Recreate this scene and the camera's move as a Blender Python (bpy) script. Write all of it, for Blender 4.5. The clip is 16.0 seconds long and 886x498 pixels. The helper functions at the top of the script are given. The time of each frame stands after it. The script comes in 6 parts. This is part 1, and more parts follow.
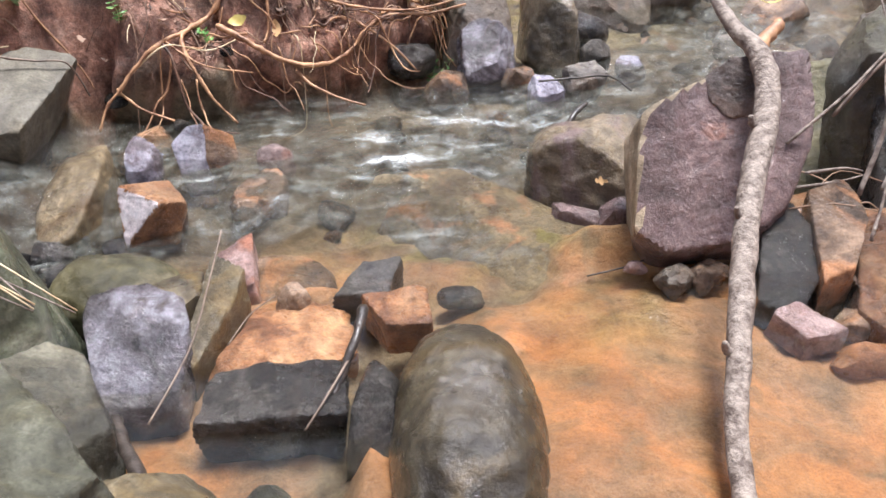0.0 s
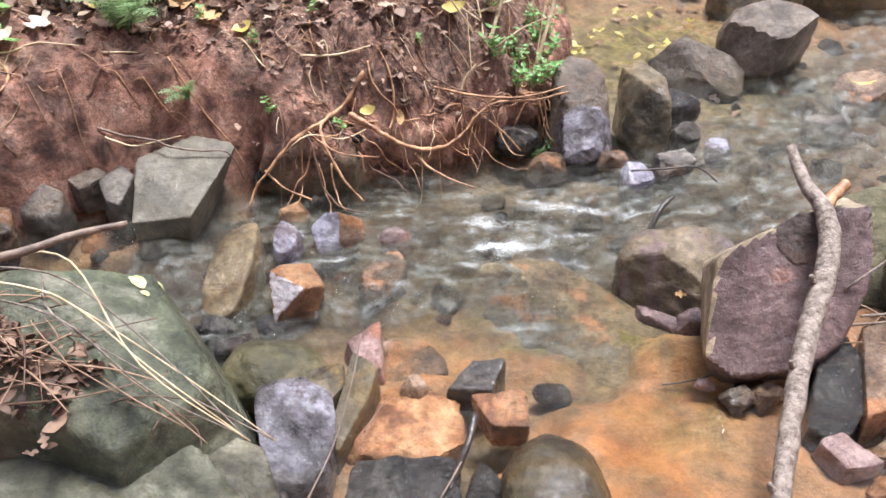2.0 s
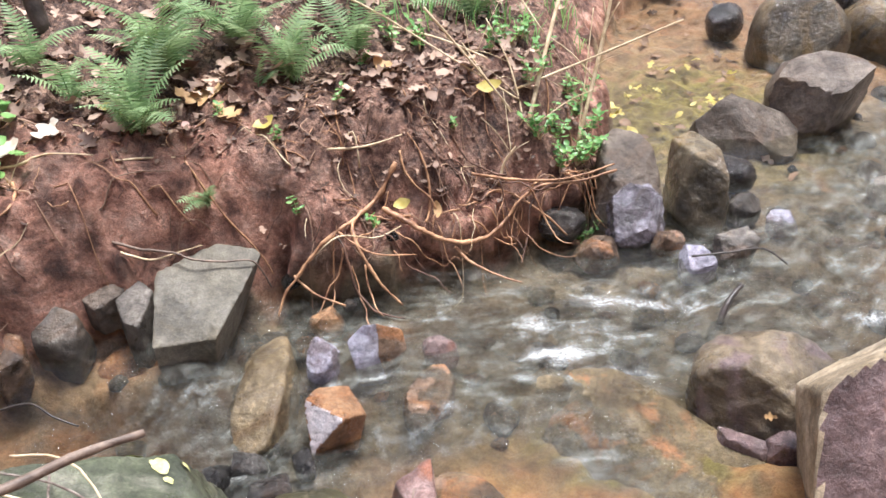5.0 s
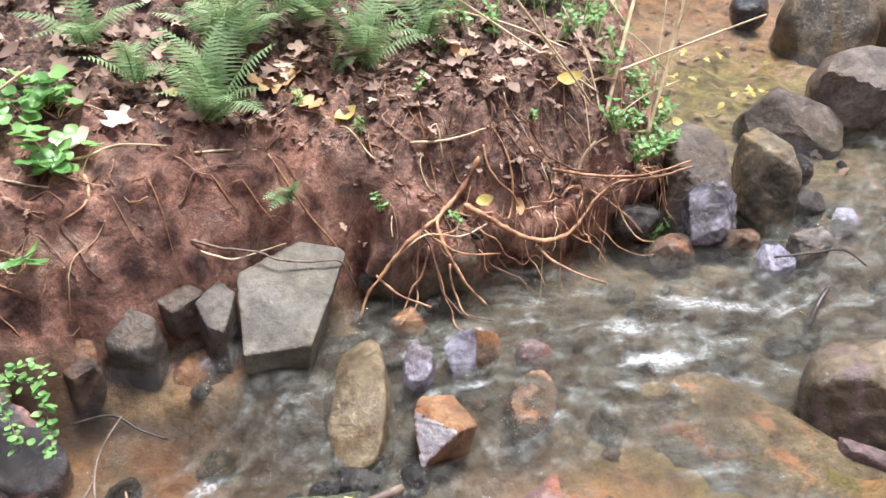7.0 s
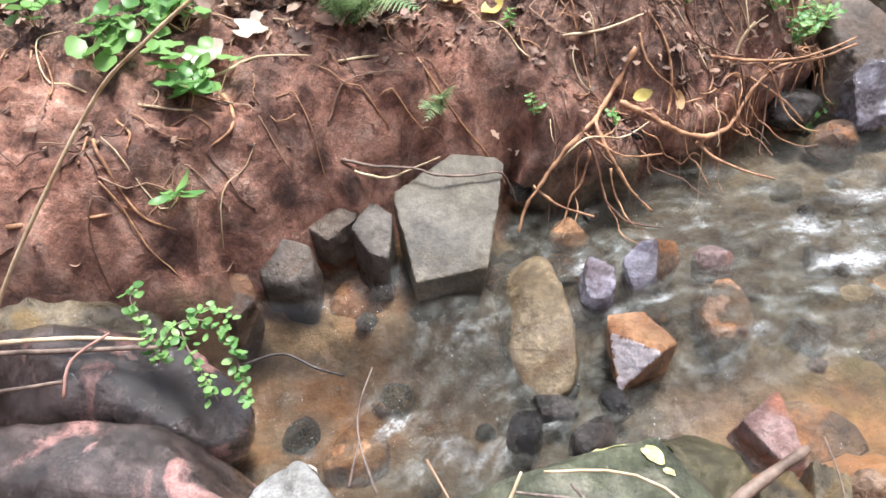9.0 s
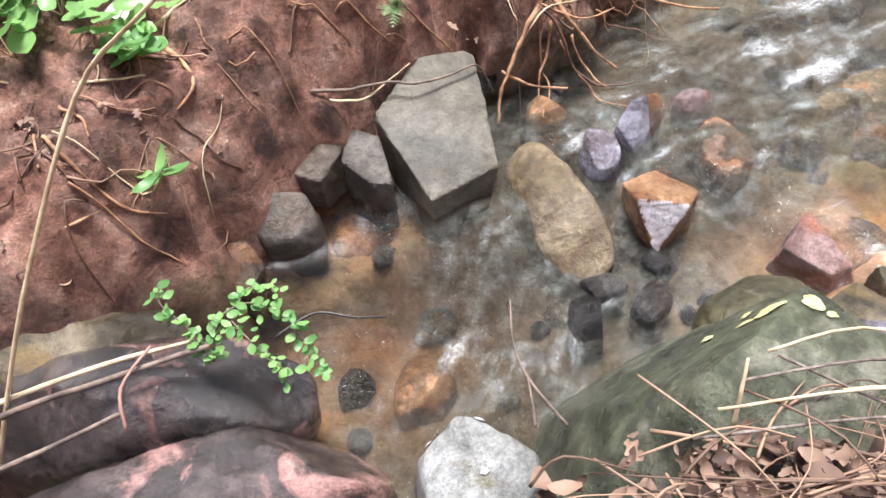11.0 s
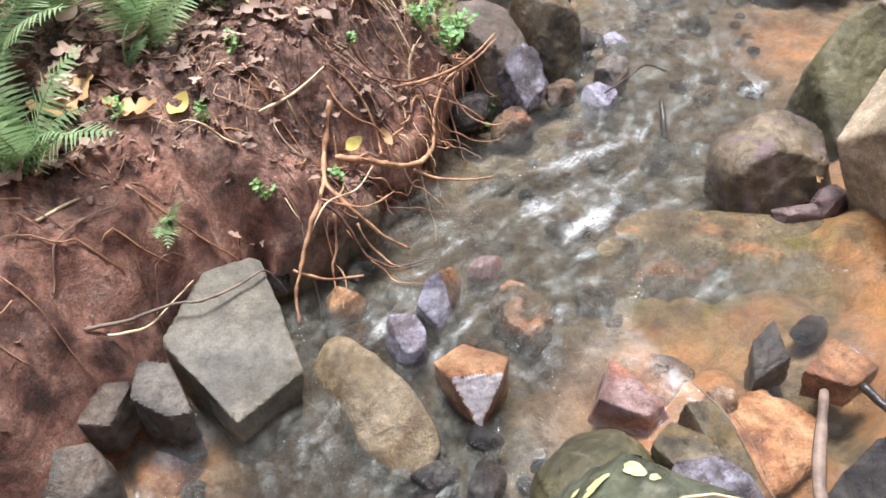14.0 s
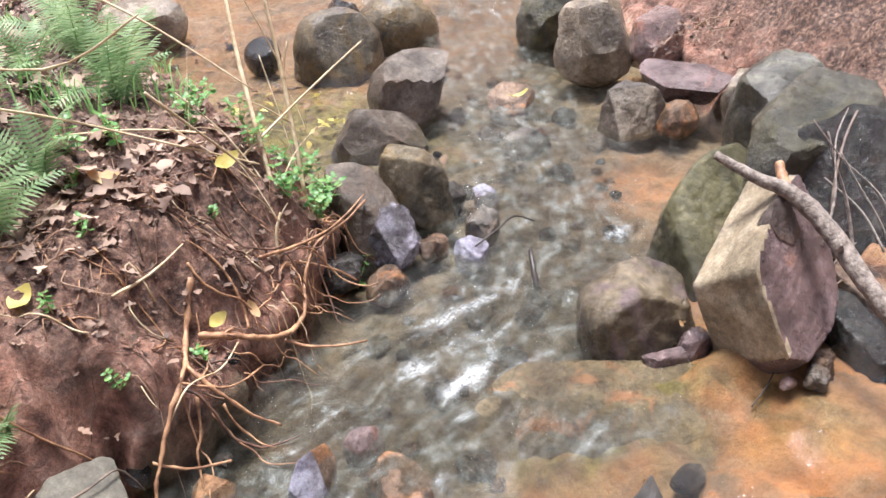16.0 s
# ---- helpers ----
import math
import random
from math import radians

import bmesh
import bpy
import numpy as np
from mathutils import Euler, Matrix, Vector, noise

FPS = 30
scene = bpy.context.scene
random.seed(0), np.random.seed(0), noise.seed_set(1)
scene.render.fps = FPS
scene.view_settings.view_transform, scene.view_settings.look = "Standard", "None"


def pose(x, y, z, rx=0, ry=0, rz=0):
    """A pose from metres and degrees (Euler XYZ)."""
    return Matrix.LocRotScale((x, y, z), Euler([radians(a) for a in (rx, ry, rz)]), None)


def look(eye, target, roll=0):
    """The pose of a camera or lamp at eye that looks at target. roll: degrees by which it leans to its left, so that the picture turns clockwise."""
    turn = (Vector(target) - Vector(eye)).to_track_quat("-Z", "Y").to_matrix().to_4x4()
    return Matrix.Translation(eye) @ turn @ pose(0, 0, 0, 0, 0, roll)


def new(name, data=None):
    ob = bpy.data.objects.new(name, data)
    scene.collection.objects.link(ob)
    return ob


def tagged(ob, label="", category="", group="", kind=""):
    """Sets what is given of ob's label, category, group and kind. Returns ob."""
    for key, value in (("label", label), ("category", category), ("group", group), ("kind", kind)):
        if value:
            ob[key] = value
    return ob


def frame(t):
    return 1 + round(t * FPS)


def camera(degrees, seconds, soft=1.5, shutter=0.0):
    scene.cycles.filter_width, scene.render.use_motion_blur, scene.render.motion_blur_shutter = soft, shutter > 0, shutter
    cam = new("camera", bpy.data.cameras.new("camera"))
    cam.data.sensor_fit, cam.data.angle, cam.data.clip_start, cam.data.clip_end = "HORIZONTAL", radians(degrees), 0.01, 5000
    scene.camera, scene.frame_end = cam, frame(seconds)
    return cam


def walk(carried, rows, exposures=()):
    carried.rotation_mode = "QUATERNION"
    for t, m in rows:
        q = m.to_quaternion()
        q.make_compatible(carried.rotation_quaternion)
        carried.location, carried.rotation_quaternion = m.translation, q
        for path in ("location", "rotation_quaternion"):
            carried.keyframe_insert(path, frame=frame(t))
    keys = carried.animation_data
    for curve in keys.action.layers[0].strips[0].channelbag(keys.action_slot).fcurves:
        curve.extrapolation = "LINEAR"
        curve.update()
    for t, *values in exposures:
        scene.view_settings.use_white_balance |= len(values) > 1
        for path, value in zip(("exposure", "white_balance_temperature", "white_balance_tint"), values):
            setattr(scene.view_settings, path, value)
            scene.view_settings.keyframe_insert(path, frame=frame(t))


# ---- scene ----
cam = camera(57.2, 16.0)
PATH = [
    (0, (0.096, 0.171, 1.113), (0.057, 1.843, 0.016), 1.3),
    (0.5, (0.094, 0.15, 1.231), (0.049, 1.776, 0.067), 2.8),
    (1, (0.088, 0.123, 1.368), (0.006, 1.714, 0.159), 3.8),
    (1.5, (0.058, 0.086, 1.513), (-0.097, 1.673, 0.306), 3.0),
    (2, (0.031, 0.055, 1.598), (-0.203, 1.674, 0.447), 0.6),
    (2.5, (0.011, 0.036, 1.64), (-0.241, 1.714, 0.581), -1.6),
    (3, (0.001, 0.043, 1.644), (-0.267, 1.762, 0.658), -3.9),
    (5.5, (-0.196, 0.464, 1.671), (-0.474, 2.106, 0.563), -2.2),
    (6, (-0.346, 0.491, 1.66), (-0.543, 2.144, 0.551), -1.2),
    (6.5, (-0.497, 0.472, 1.696), (-0.617, 2.118, 0.567), 0.3),
    (7, (-0.594, 0.471, 1.696), (-0.732, 2.097, 0.54), 0.7),
    (7.5, (-0.744, 0.541, 1.676), (-0.898, 2.142, 0.488), -1.0),
    (8, (-0.869, 0.599, 1.635), (-1.04, 2.167, 0.406), -2.6),
    (8.5, (-0.937, 0.623, 1.645), (-1.129, 2.124, 0.338), -3.2),
    (9, (-1.052, 0.622, 1.607), (-1.21, 2.089, 0.258), -3.4),
    (9.5, (-1.21, 0.712, 1.578), (-1.23, 2.109, 0.147), -2.6),
    (12, (-1.481, 0.791, 1.583), (-1.184, 2.002, 0.019), -10.5),
    (12.5, (-1.454, 0.822, 1.592), (-1.046, 2.061, 0.077), -9.6),
    (13, (-1.438, 0.845, 1.593), (-0.919, 2.127, 0.149), -7.6),
    (13.5, (-1.41, 0.845, 1.586), (-0.806, 2.172, 0.217), -5.9),
    (14, (-1.373, 0.843, 1.581), (-0.68, 2.196, 0.281), -4.8),
    (14.5, (-1.334, 0.837, 1.588), (-0.56, 2.208, 0.356), -4.5),
    (15, (-1.298, 0.836, 1.603), (-0.439, 2.214, 0.436), -4.6),
    (15.5, (-1.302, 0.865, 1.62), (-0.344, 2.223, 0.507), -3.3),
    (16, (-1.235, 0.857, 1.634), (-0.235, 2.231, 0.58), -3.5),
]
walk(cam, [(t, look(eye, target, roll)) for t, eye, target, roll in PATH],
     [(0.0, 2.45, 5860.0, 12.0), (16.0, 2.45, 5860.0, 12.0)])

# ---- sky, sun ----
world = bpy.data.worlds.new("sky")
scene.world = world
world.use_nodes = True
sky_nodes = world.node_tree
sky = sky_nodes.nodes.new("ShaderNodeTexSky")
sky.sky_type, sky.sun_disc = "NISHITA", False
sky.sun_elevation, sky.sun_rotation = radians(76), radians(26)
sky.air_density, sky.dust_density, sky.ozone_density = 1.2, 4.0, 1.0
back = sky_nodes.nodes["Background"]
sky_nodes.links.new(sky.outputs[0], back.inputs[0])
back.inputs[1].default_value = 0.039
sun_data = bpy.data.lights.new("sun", "SUN")
sun_data.energy, sun_data.angle, sun_data.color = 1.5, radians(18), (1.0, 0.94, 0.87)
sun = new("sun", sun_data)
sun.matrix_world = look((0, 0, 8), (-0.11, -0.225, 7.0))

# ---- materials ----
def shader(name):
    m = bpy.data.materials.new(name)
    m.use_nodes = True
    t = m.node_tree
    return m, t, t.nodes["Principled BSDF"]


def node(t, kind, links=(), **values):
    """A node with its settings; links: (socket, source socket or plain value)."""
    n = t.nodes.new(kind)
    if "data_type" in values:
        n.data_type = values["data_type"]
    if "blend_type" in values:
        n.blend_type = values["blend_type"]
    if "operation" in values:
        n.operation = values["operation"]
    if "attribute_name" in values:
        n.attribute_name = values["attribute_name"]
    for socket, source in links:
        if isinstance(source, bpy.types.NodeSocket):
            t.links.new(source, n.inputs[socket])
        else:
            n.inputs[socket].default_value = source
    return n


def ramp(t, source, stops):
    n = node(t, "ShaderNodeValToRGB", [(0, source)])
    while len(n.color_ramp.elements) < len(stops):
        n.color_ramp.elements.new(0.5)
    for e, (place, c) in zip(n.color_ramp.elements, stops):
        e.position = place
        e.color = (c, c, c, 1) if isinstance(c, (int, float)) else (*c, 1)
    return n.outputs[0]


def noise_of(t, where, scale, detail=6.0, rough=0.6, warp=0.0):
    return node(t, "ShaderNodeTexNoise", [("Vector", where), ("Scale", scale), ("Detail", detail), ("Roughness", rough), ("Distortion", warp)]).outputs[0]


def blend(t, fac, a, b, mode="MIX"):
    n = node(t, "ShaderNodeMix", data_type="RGBA", blend_type=mode)
    for socket, source in ((0, fac), (6, a), (7, b)):
        if isinstance(source, bpy.types.NodeSocket):
            t.links.new(source, n.inputs[socket])
        else:
            n.inputs[socket].default_value = source if socket == 0 else (*source, 1)
    return n.outputs[2]


def sums(t, op, a, b=0.0):
    return node(t, "ShaderNodeMath", [(0, a), (1, b)], operation=op).outputs[0]


def own_place(t):
    """Object coordinates, shifted for each object so that no two look alike."""
    at = node(t, "ShaderNodeTexCoord").outputs["Object"]
    shift = node(t, "ShaderNodeMath", [(0, node(t, "ShaderNodeObjectInfo").outputs["Random"]), (1, 37.0)], operation="MULTIPLY").outputs[0]
    return node(t, "ShaderNodeVectorMath", [(0, at), (1, shift)], operation="ADD").outputs[0]


def relief(t, p, heights):
    """Bump from several (height, strength, distance)."""
    normal = None
    for height, strength, distance in heights:
        b = node(t, "ShaderNodeBump", [("Height", height), ("Strength", strength), ("Distance", distance)])
        if normal:
            t.links.new(normal, b.inputs["Normal"])
        normal = b.outputs[0]
    t.links.new(normal, p.inputs["Normal"])


def rock_mat(name, dark, mid, pale, stain, stained=0.35, wet=(0.18, 0.5), grain=1.0, spots=None, veins=0.0, gloss=1.45):
    m, t, p = shader(name)
    at = own_place(t)
    broad, fine, tiny = noise_of(t, at, 7.0, 8, 0.62, 0.6), noise_of(t, at, 38.0, 8, 0.7), noise_of(t, at, 170.0, 4, 0.6)
    c = ramp(t, broad, [(0.37, dark), (0.5, mid), (0.63, pale)])
    where = ramp(t, noise_of(t, at, 4.2, 6, 0.6, 1.2), [(0.62 - stained * 0.3, 0.0), (0.7 - stained * 0.25, 1.0)])
    c = blend(t, where, c, stain)
    c = blend(t, 0.8, c, ramp(t, noise_of(t, at, 2.6, 3, 0.5, 0.5), [(0.36, 0.45), (0.62, 1.35)]), "MULTIPLY")
    c = blend(t, 0.42, c, ramp(t, fine, [(0.36, 0.25), (0.5, 0.95), (0.63, 1.6)]), "MULTIPLY")
    c = blend(t, 0.3, c, ramp(t, tiny, [(0.36, 0.4), (0.62, 1.45)]), "MULTIPLY")
    if veins:
        band = node(t, "ShaderNodeTexWave", [("Vector", at), ("Scale", 6.0), ("Distortion", 9.0), ("Detail", 4.0)]).outputs[1]
        c = blend(t, veins, c, ramp(t, band, [(0.0, 0.6), (0.5, 1.0), (1.0, 1.4)]), "MULTIPLY")
    if spots:
        colour, amount = spots
        where = ramp(t, noise_of(t, at, 11.0, 5, 0.55, 0.4), [(0.74 - amount, 0.0), (0.78 - amount, 1.0)])
        c = blend(t, where, c, colour)
    t.links.new(c, p.inputs["Base Color"])
    t.links.new(ramp(t, noise_of(t, at, 9.0, 7, 0.7), [(0.38, wet[0]), (0.62, wet[1])]), p.inputs["Roughness"])
    p.inputs["Specular IOR Level"].default_value = 0.35
    p.inputs["Coat IOR"].default_value = gloss
    t.links.new(ramp(t, noise_of(t, at, 5.0, 6, 0.7), [(0.42, 1.0), (0.6, max(0.0, 0.7 - wet[0] * 2.5))]), p.inputs["Coat Weight"])
    p.inputs["Coat Roughness"].default_value = 0.07
    craggy = noise_of(t, at, 19.0, 10, 0.75, 0.3)
    relief(t, p, [(broad, 0.4, 0.02), (craggy, min(1.0, 0.65 * grain), 0.025), (fine, min(1.0, 0.6 * grain), 0.014), (tiny, min(1.0, 0.45 * grain), 0.005)])
    film = node(t, "ShaderNodeBump", [("Height", craggy), ("Strength", min(1.0, 0.75 * grain)), ("Distance", 0.022)])
    film = node(t, "ShaderNodeBump", [("Height", fine), ("Strength", min(1.0, 0.5 * grain)), ("Distance", 0.012), ("Normal", film.outputs[0])])
    t.links.new(film.outputs[0], p.inputs["Coat Normal"])
    return m


purple = rock_mat("wet purple rock", (0.1, 0.066, 0.06), (0.16, 0.107, 0.1), (0.23, 0.165, 0.155), (0.24, 0.13, 0.1), 0.04, (0.18, 0.45), 0.8)
# Pale bluish tones stand in for sky sheen on the wet violet face.
violet = rock_mat("wet sheen-tinted violet rock", (0.045, 0.037, 0.04), (0.17, 0.148, 0.165), (0.48, 0.455, 0.52), (0.12, 0.09, 0.08), 0.15, (0.05, 0.3), 2.2, gloss=1.85)
olive = rock_mat("wet olive rock", (0.038, 0.03, 0.016), (0.1, 0.08, 0.045), (0.19, 0.155, 0.098), (0.14, 0.095, 0.035), 0.4, (0.2, 0.5), 0.8)
grey = rock_mat("grey stone", (0.045, 0.038, 0.03), (0.095, 0.082, 0.066), (0.165, 0.146, 0.12), (0.11, 0.08, 0.056), 0.25, (0.25, 0.6), 0.8)
slate = rock_mat("flat grey-green slab", (0.12, 0.106, 0.078), (0.155, 0.139, 0.102), (0.19, 0.171, 0.128), (0.135, 0.114, 0.075), 0.2, (0.4, 0.7), 0.4, gloss=1.2)
green = rock_mat("green-grey stone", (0.035, 0.042, 0.024), (0.075, 0.086, 0.05), (0.15, 0.158, 0.1), (0.2, 0.2, 0.145), 0.28, (0.2, 0.5), 0.9)
pale = rock_mat("pale green-grey stone", (0.03, 0.028, 0.017), (0.07, 0.065, 0.043), (0.15, 0.14, 0.1), (0.1, 0.085, 0.05), 0.3, (0.25, 0.55), 0.8)
lichen_grey = rock_mat("pale lichen-grey stone", (0.045, 0.044, 0.029), (0.09, 0.09, 0.062), (0.19, 0.186, 0.14), (0.085, 0.078, 0.042), 0.25, (0.25, 0.55), 0.8)
moss_olive = rock_mat("olive boulder filmed with moss", (0.045, 0.04, 0.016), (0.075, 0.066, 0.028), (0.11, 0.096, 0.046), (0.13, 0.11, 0.06), 0.2, (0.35, 0.65), 0.6, gloss=1.2)
brown_grey = rock_mat("brown-grey stone", (0.08, 0.06, 0.043), (0.145, 0.115, 0.087), (0.21, 0.172, 0.134), (0.14, 0.098, 0.066), 0.3, (0.35, 0.65), 0.8, gloss=1.2)
tan_olive = rock_mat("brown river-worn boulder", (0.1, 0.07, 0.035), (0.17, 0.125, 0.065), (0.25, 0.19, 0.11), (0.13, 0.085, 0.04), 0.3, (0.2, 0.45), 0.7)
brown_olive = rock_mat("olive and purplish brown boulder", (0.075, 0.055, 0.033), (0.125, 0.095, 0.055), (0.18, 0.14, 0.09), (0.13, 0.09, 0.082), 0.45, (0.2, 0.45), 0.8)
gritty = rock_mat("gritty olive ledge", (0.12, 0.085, 0.04), (0.2, 0.15, 0.077), (0.29, 0.225, 0.13), (0.4, 0.2, 0.09), 0.25, (0.2, 0.5), 1.7)
pale_grey = rock_mat("pale weathered stone", (0.13, 0.13, 0.115), (0.22, 0.22, 0.2), (0.32, 0.32, 0.3), (0.16, 0.15, 0.1), 0.2, (0.4, 0.7), 0.8, gloss=1.15)
dark_brown = rock_mat("dark brown broken rock", (0.03, 0.022, 0.018), (0.075, 0.055, 0.046), (0.15, 0.115, 0.1), (0.16, 0.1, 0.07), 0.3, (0.2, 0.5), 1.3)
sand = rock_mat("sandy broken face", (0.3, 0.235, 0.15), (0.4, 0.32, 0.21), (0.48, 0.4, 0.28), (0.3, 0.24, 0.14), 0.2, (0.5, 0.8), 0.6, gloss=1.12)
sleek = rock_mat("sleek wet boulder", (0.022, 0.017, 0.009), (0.048, 0.038, 0.021), (0.085, 0.07, 0.042), (0.07, 0.05, 0.022), 0.3, (0.16, 0.42), 0.45, gloss=1.5)
rust = rock_mat("rust orange rock", (0.14, 0.06, 0.028), (0.32, 0.15, 0.065), (0.46, 0.26, 0.13), (0.17, 0.085, 0.042), 0.25, (0.2, 0.5), 1.2)
brown = rock_mat("wet brown rock", (0.06, 0.038, 0.023), (0.16, 0.1, 0.06), (0.28, 0.19, 0.125), (0.32, 0.15, 0.065), 0.28, (0.15, 0.45))
pink = rock_mat("pinkish rock", (0.16, 0.09, 0.075), (0.3, 0.19, 0.165), (0.46, 0.33, 0.3), (0.3, 0.13, 0.08), 0.2, (0.2, 0.5), 1.4)
# Pink face toned near white: its wet sky glint is in the colour.
rose = rock_mat("rose broken face, painted glint", (0.45, 0.37, 0.36), (0.62, 0.54, 0.53), (0.78, 0.72, 0.72), (0.5, 0.34, 0.28), 0.1, (0.15, 0.4), 1.2)
dark = rock_mat("dark wet rock", (0.012, 0.01, 0.008), (0.03, 0.026, 0.022), (0.085, 0.077, 0.066), (0.04, 0.028, 0.02), 0.25, (0.05, 0.36), 1.5, gloss=1.45)
# Pinkish patches hold the wet glare as plain colour.
glare_black = rock_mat("dark wet rock with pink glare patches in its colour", (0.016, 0.012, 0.01), (0.04, 0.03, 0.026), (0.1, 0.076, 0.068), (0.3, 0.165, 0.14), 0.16, (0.05, 0.25), 0.7, gloss=1.5)
# Lilac tones are raised to carry the sky's reflection as colour.
lilac = rock_mat("wet sheen-tinted lilac rock", (0.2, 0.18, 0.225), (0.44, 0.415, 0.49), (0.68, 0.66, 0.74), (0.22, 0.18, 0.19), 0.1, (0.05, 0.3), 1.6, gloss=1.7)
tan = rock_mat("tan stone", (0.16, 0.125, 0.085), (0.26, 0.21, 0.15), (0.36, 0.3, 0.22), (0.16, 0.12, 0.07), 0.3, (0.3, 0.6))
mossy = rock_mat("mossy dark rock", (0.035, 0.034, 0.022), (0.08, 0.074, 0.048), (0.15, 0.135, 0.09), (0.1, 0.09, 0.04), 0.4, (0.25, 0.55), 1.3)


def plain_mat(name, low, high, scale=30.0, rough=0.6, bump=0.3, through_light=0.0, island=False):
    """Two tones of one stuff, in grain and from piece to piece."""
    m, t, p = shader(name)
    at = own_place(t)
    fac = noise_of(t, at, scale, 5, 0.65)
    if island:
        fac = sums(t, "ADD", sums(t, "MULTIPLY", fac, 0.45), sums(t, "MULTIPLY", node(t, "ShaderNodeNewGeometry").outputs["Random Per Island"], 0.6))
    c = ramp(t, fac, [(0.25, low), (0.8, high)] if island else [(0.36, low), (0.64, high)])
    t.links.new(c, p.inputs["Base Color"])
    p.inputs["Roughness"].default_value = rough
    relief(t, p, [(noise_of(t, at, scale * 2.5, 4, 0.6), bump, 0.004)])
    if through_light:
        out = t.nodes["Material Output"]
        mix = node(t, "ShaderNodeMixShader", [(0, through_light), (1, p.outputs[0]), (2, node(t, "ShaderNodeBsdfTranslucent", [(0, c)]).outputs[0])])
        t.links.new(mix.outputs[0], out.inputs[0])
    return m


bark_pale = plain_mat("weathered pale wood", (0.1, 0.072, 0.056), (0.34, 0.285, 0.235), 46.0, 0.7, 1.4)
bark_brown = plain_mat("brown twig", (0.08, 0.055, 0.04), (0.26, 0.19, 0.14), 24.0, 0.6, 0.6)
bark_dark = plain_mat("dark wet wood", (0.02, 0.016, 0.013), (0.07, 0.055, 0.045), 30.0, 0.35, 0.7)
root_tan = plain_mat("tan root", (0.17, 0.075, 0.036), (0.56, 0.32, 0.165), 24.0, 0.55, 0.5)
root_thin = plain_mat("thin rootlets", (0.08, 0.042, 0.026), (0.42, 0.27, 0.17), 20.0, 0.6, 0.3, 0.0, True)
straw = plain_mat("dry straw-coloured stalk", (0.42, 0.3, 0.16), (0.75, 0.62, 0.4), 20.0, 0.6, 0.3)
root_brown = plain_mat("dark brown root", (0.05, 0.026, 0.016), (0.2, 0.1, 0.06), 24.0, 0.6, 0.5)
fern_green = plain_mat("fern green", (0.15, 0.26, 0.1), (0.44, 0.58, 0.3), 9.0, 0.5, 0.15, 0.4)
leaf_green = plain_mat("fresh leaf green", (0.11, 0.27, 0.07), (0.32, 0.54, 0.17), 12.0, 0.4, 0.15, 0.35, True)
dry_leaf = plain_mat("dry brown leaves", (0.075, 0.038, 0.024), (0.58, 0.41, 0.3), 9.0, 0.65, 0.3, 0.12, True)
scrap_leaf = plain_mat("dark scraps of leaf", (0.05, 0.026, 0.017), (0.34, 0.22, 0.15), 9.0, 0.65, 0.3, 0.1, True)
tan_leaf = plain_mat("tan oak leaf", (0.42, 0.24, 0.1), (0.62, 0.42, 0.2), 9.0, 0.6, 0.3, 0.2)
yellow_leaf = plain_mat("yellow leaf", (0.5, 0.4, 0.08), (0.72, 0.64, 0.24), 9.0, 0.5, 0.2, 0.25)
white_leaf = plain_mat("bleached leaf", (0.6, 0.5, 0.38), (0.85, 0.8, 0.68), 9.0, 0.6, 0.2, 0.2)
pink_leaf = plain_mat("pinkish brown leaf", (0.3, 0.15, 0.11), (0.5, 0.3, 0.24), 9.0, 0.55, 0.2, 0.15)
lichen_white = plain_mat("whitish lichen", (0.5, 0.52, 0.42), (0.8, 0.8, 0.7), 60.0, 0.85, 0.8)
lichen_yellow = plain_mat("yellow lichen", (0.45, 0.45, 0.14), (0.72, 0.7, 0.32), 60.0, 0.85, 0.8)


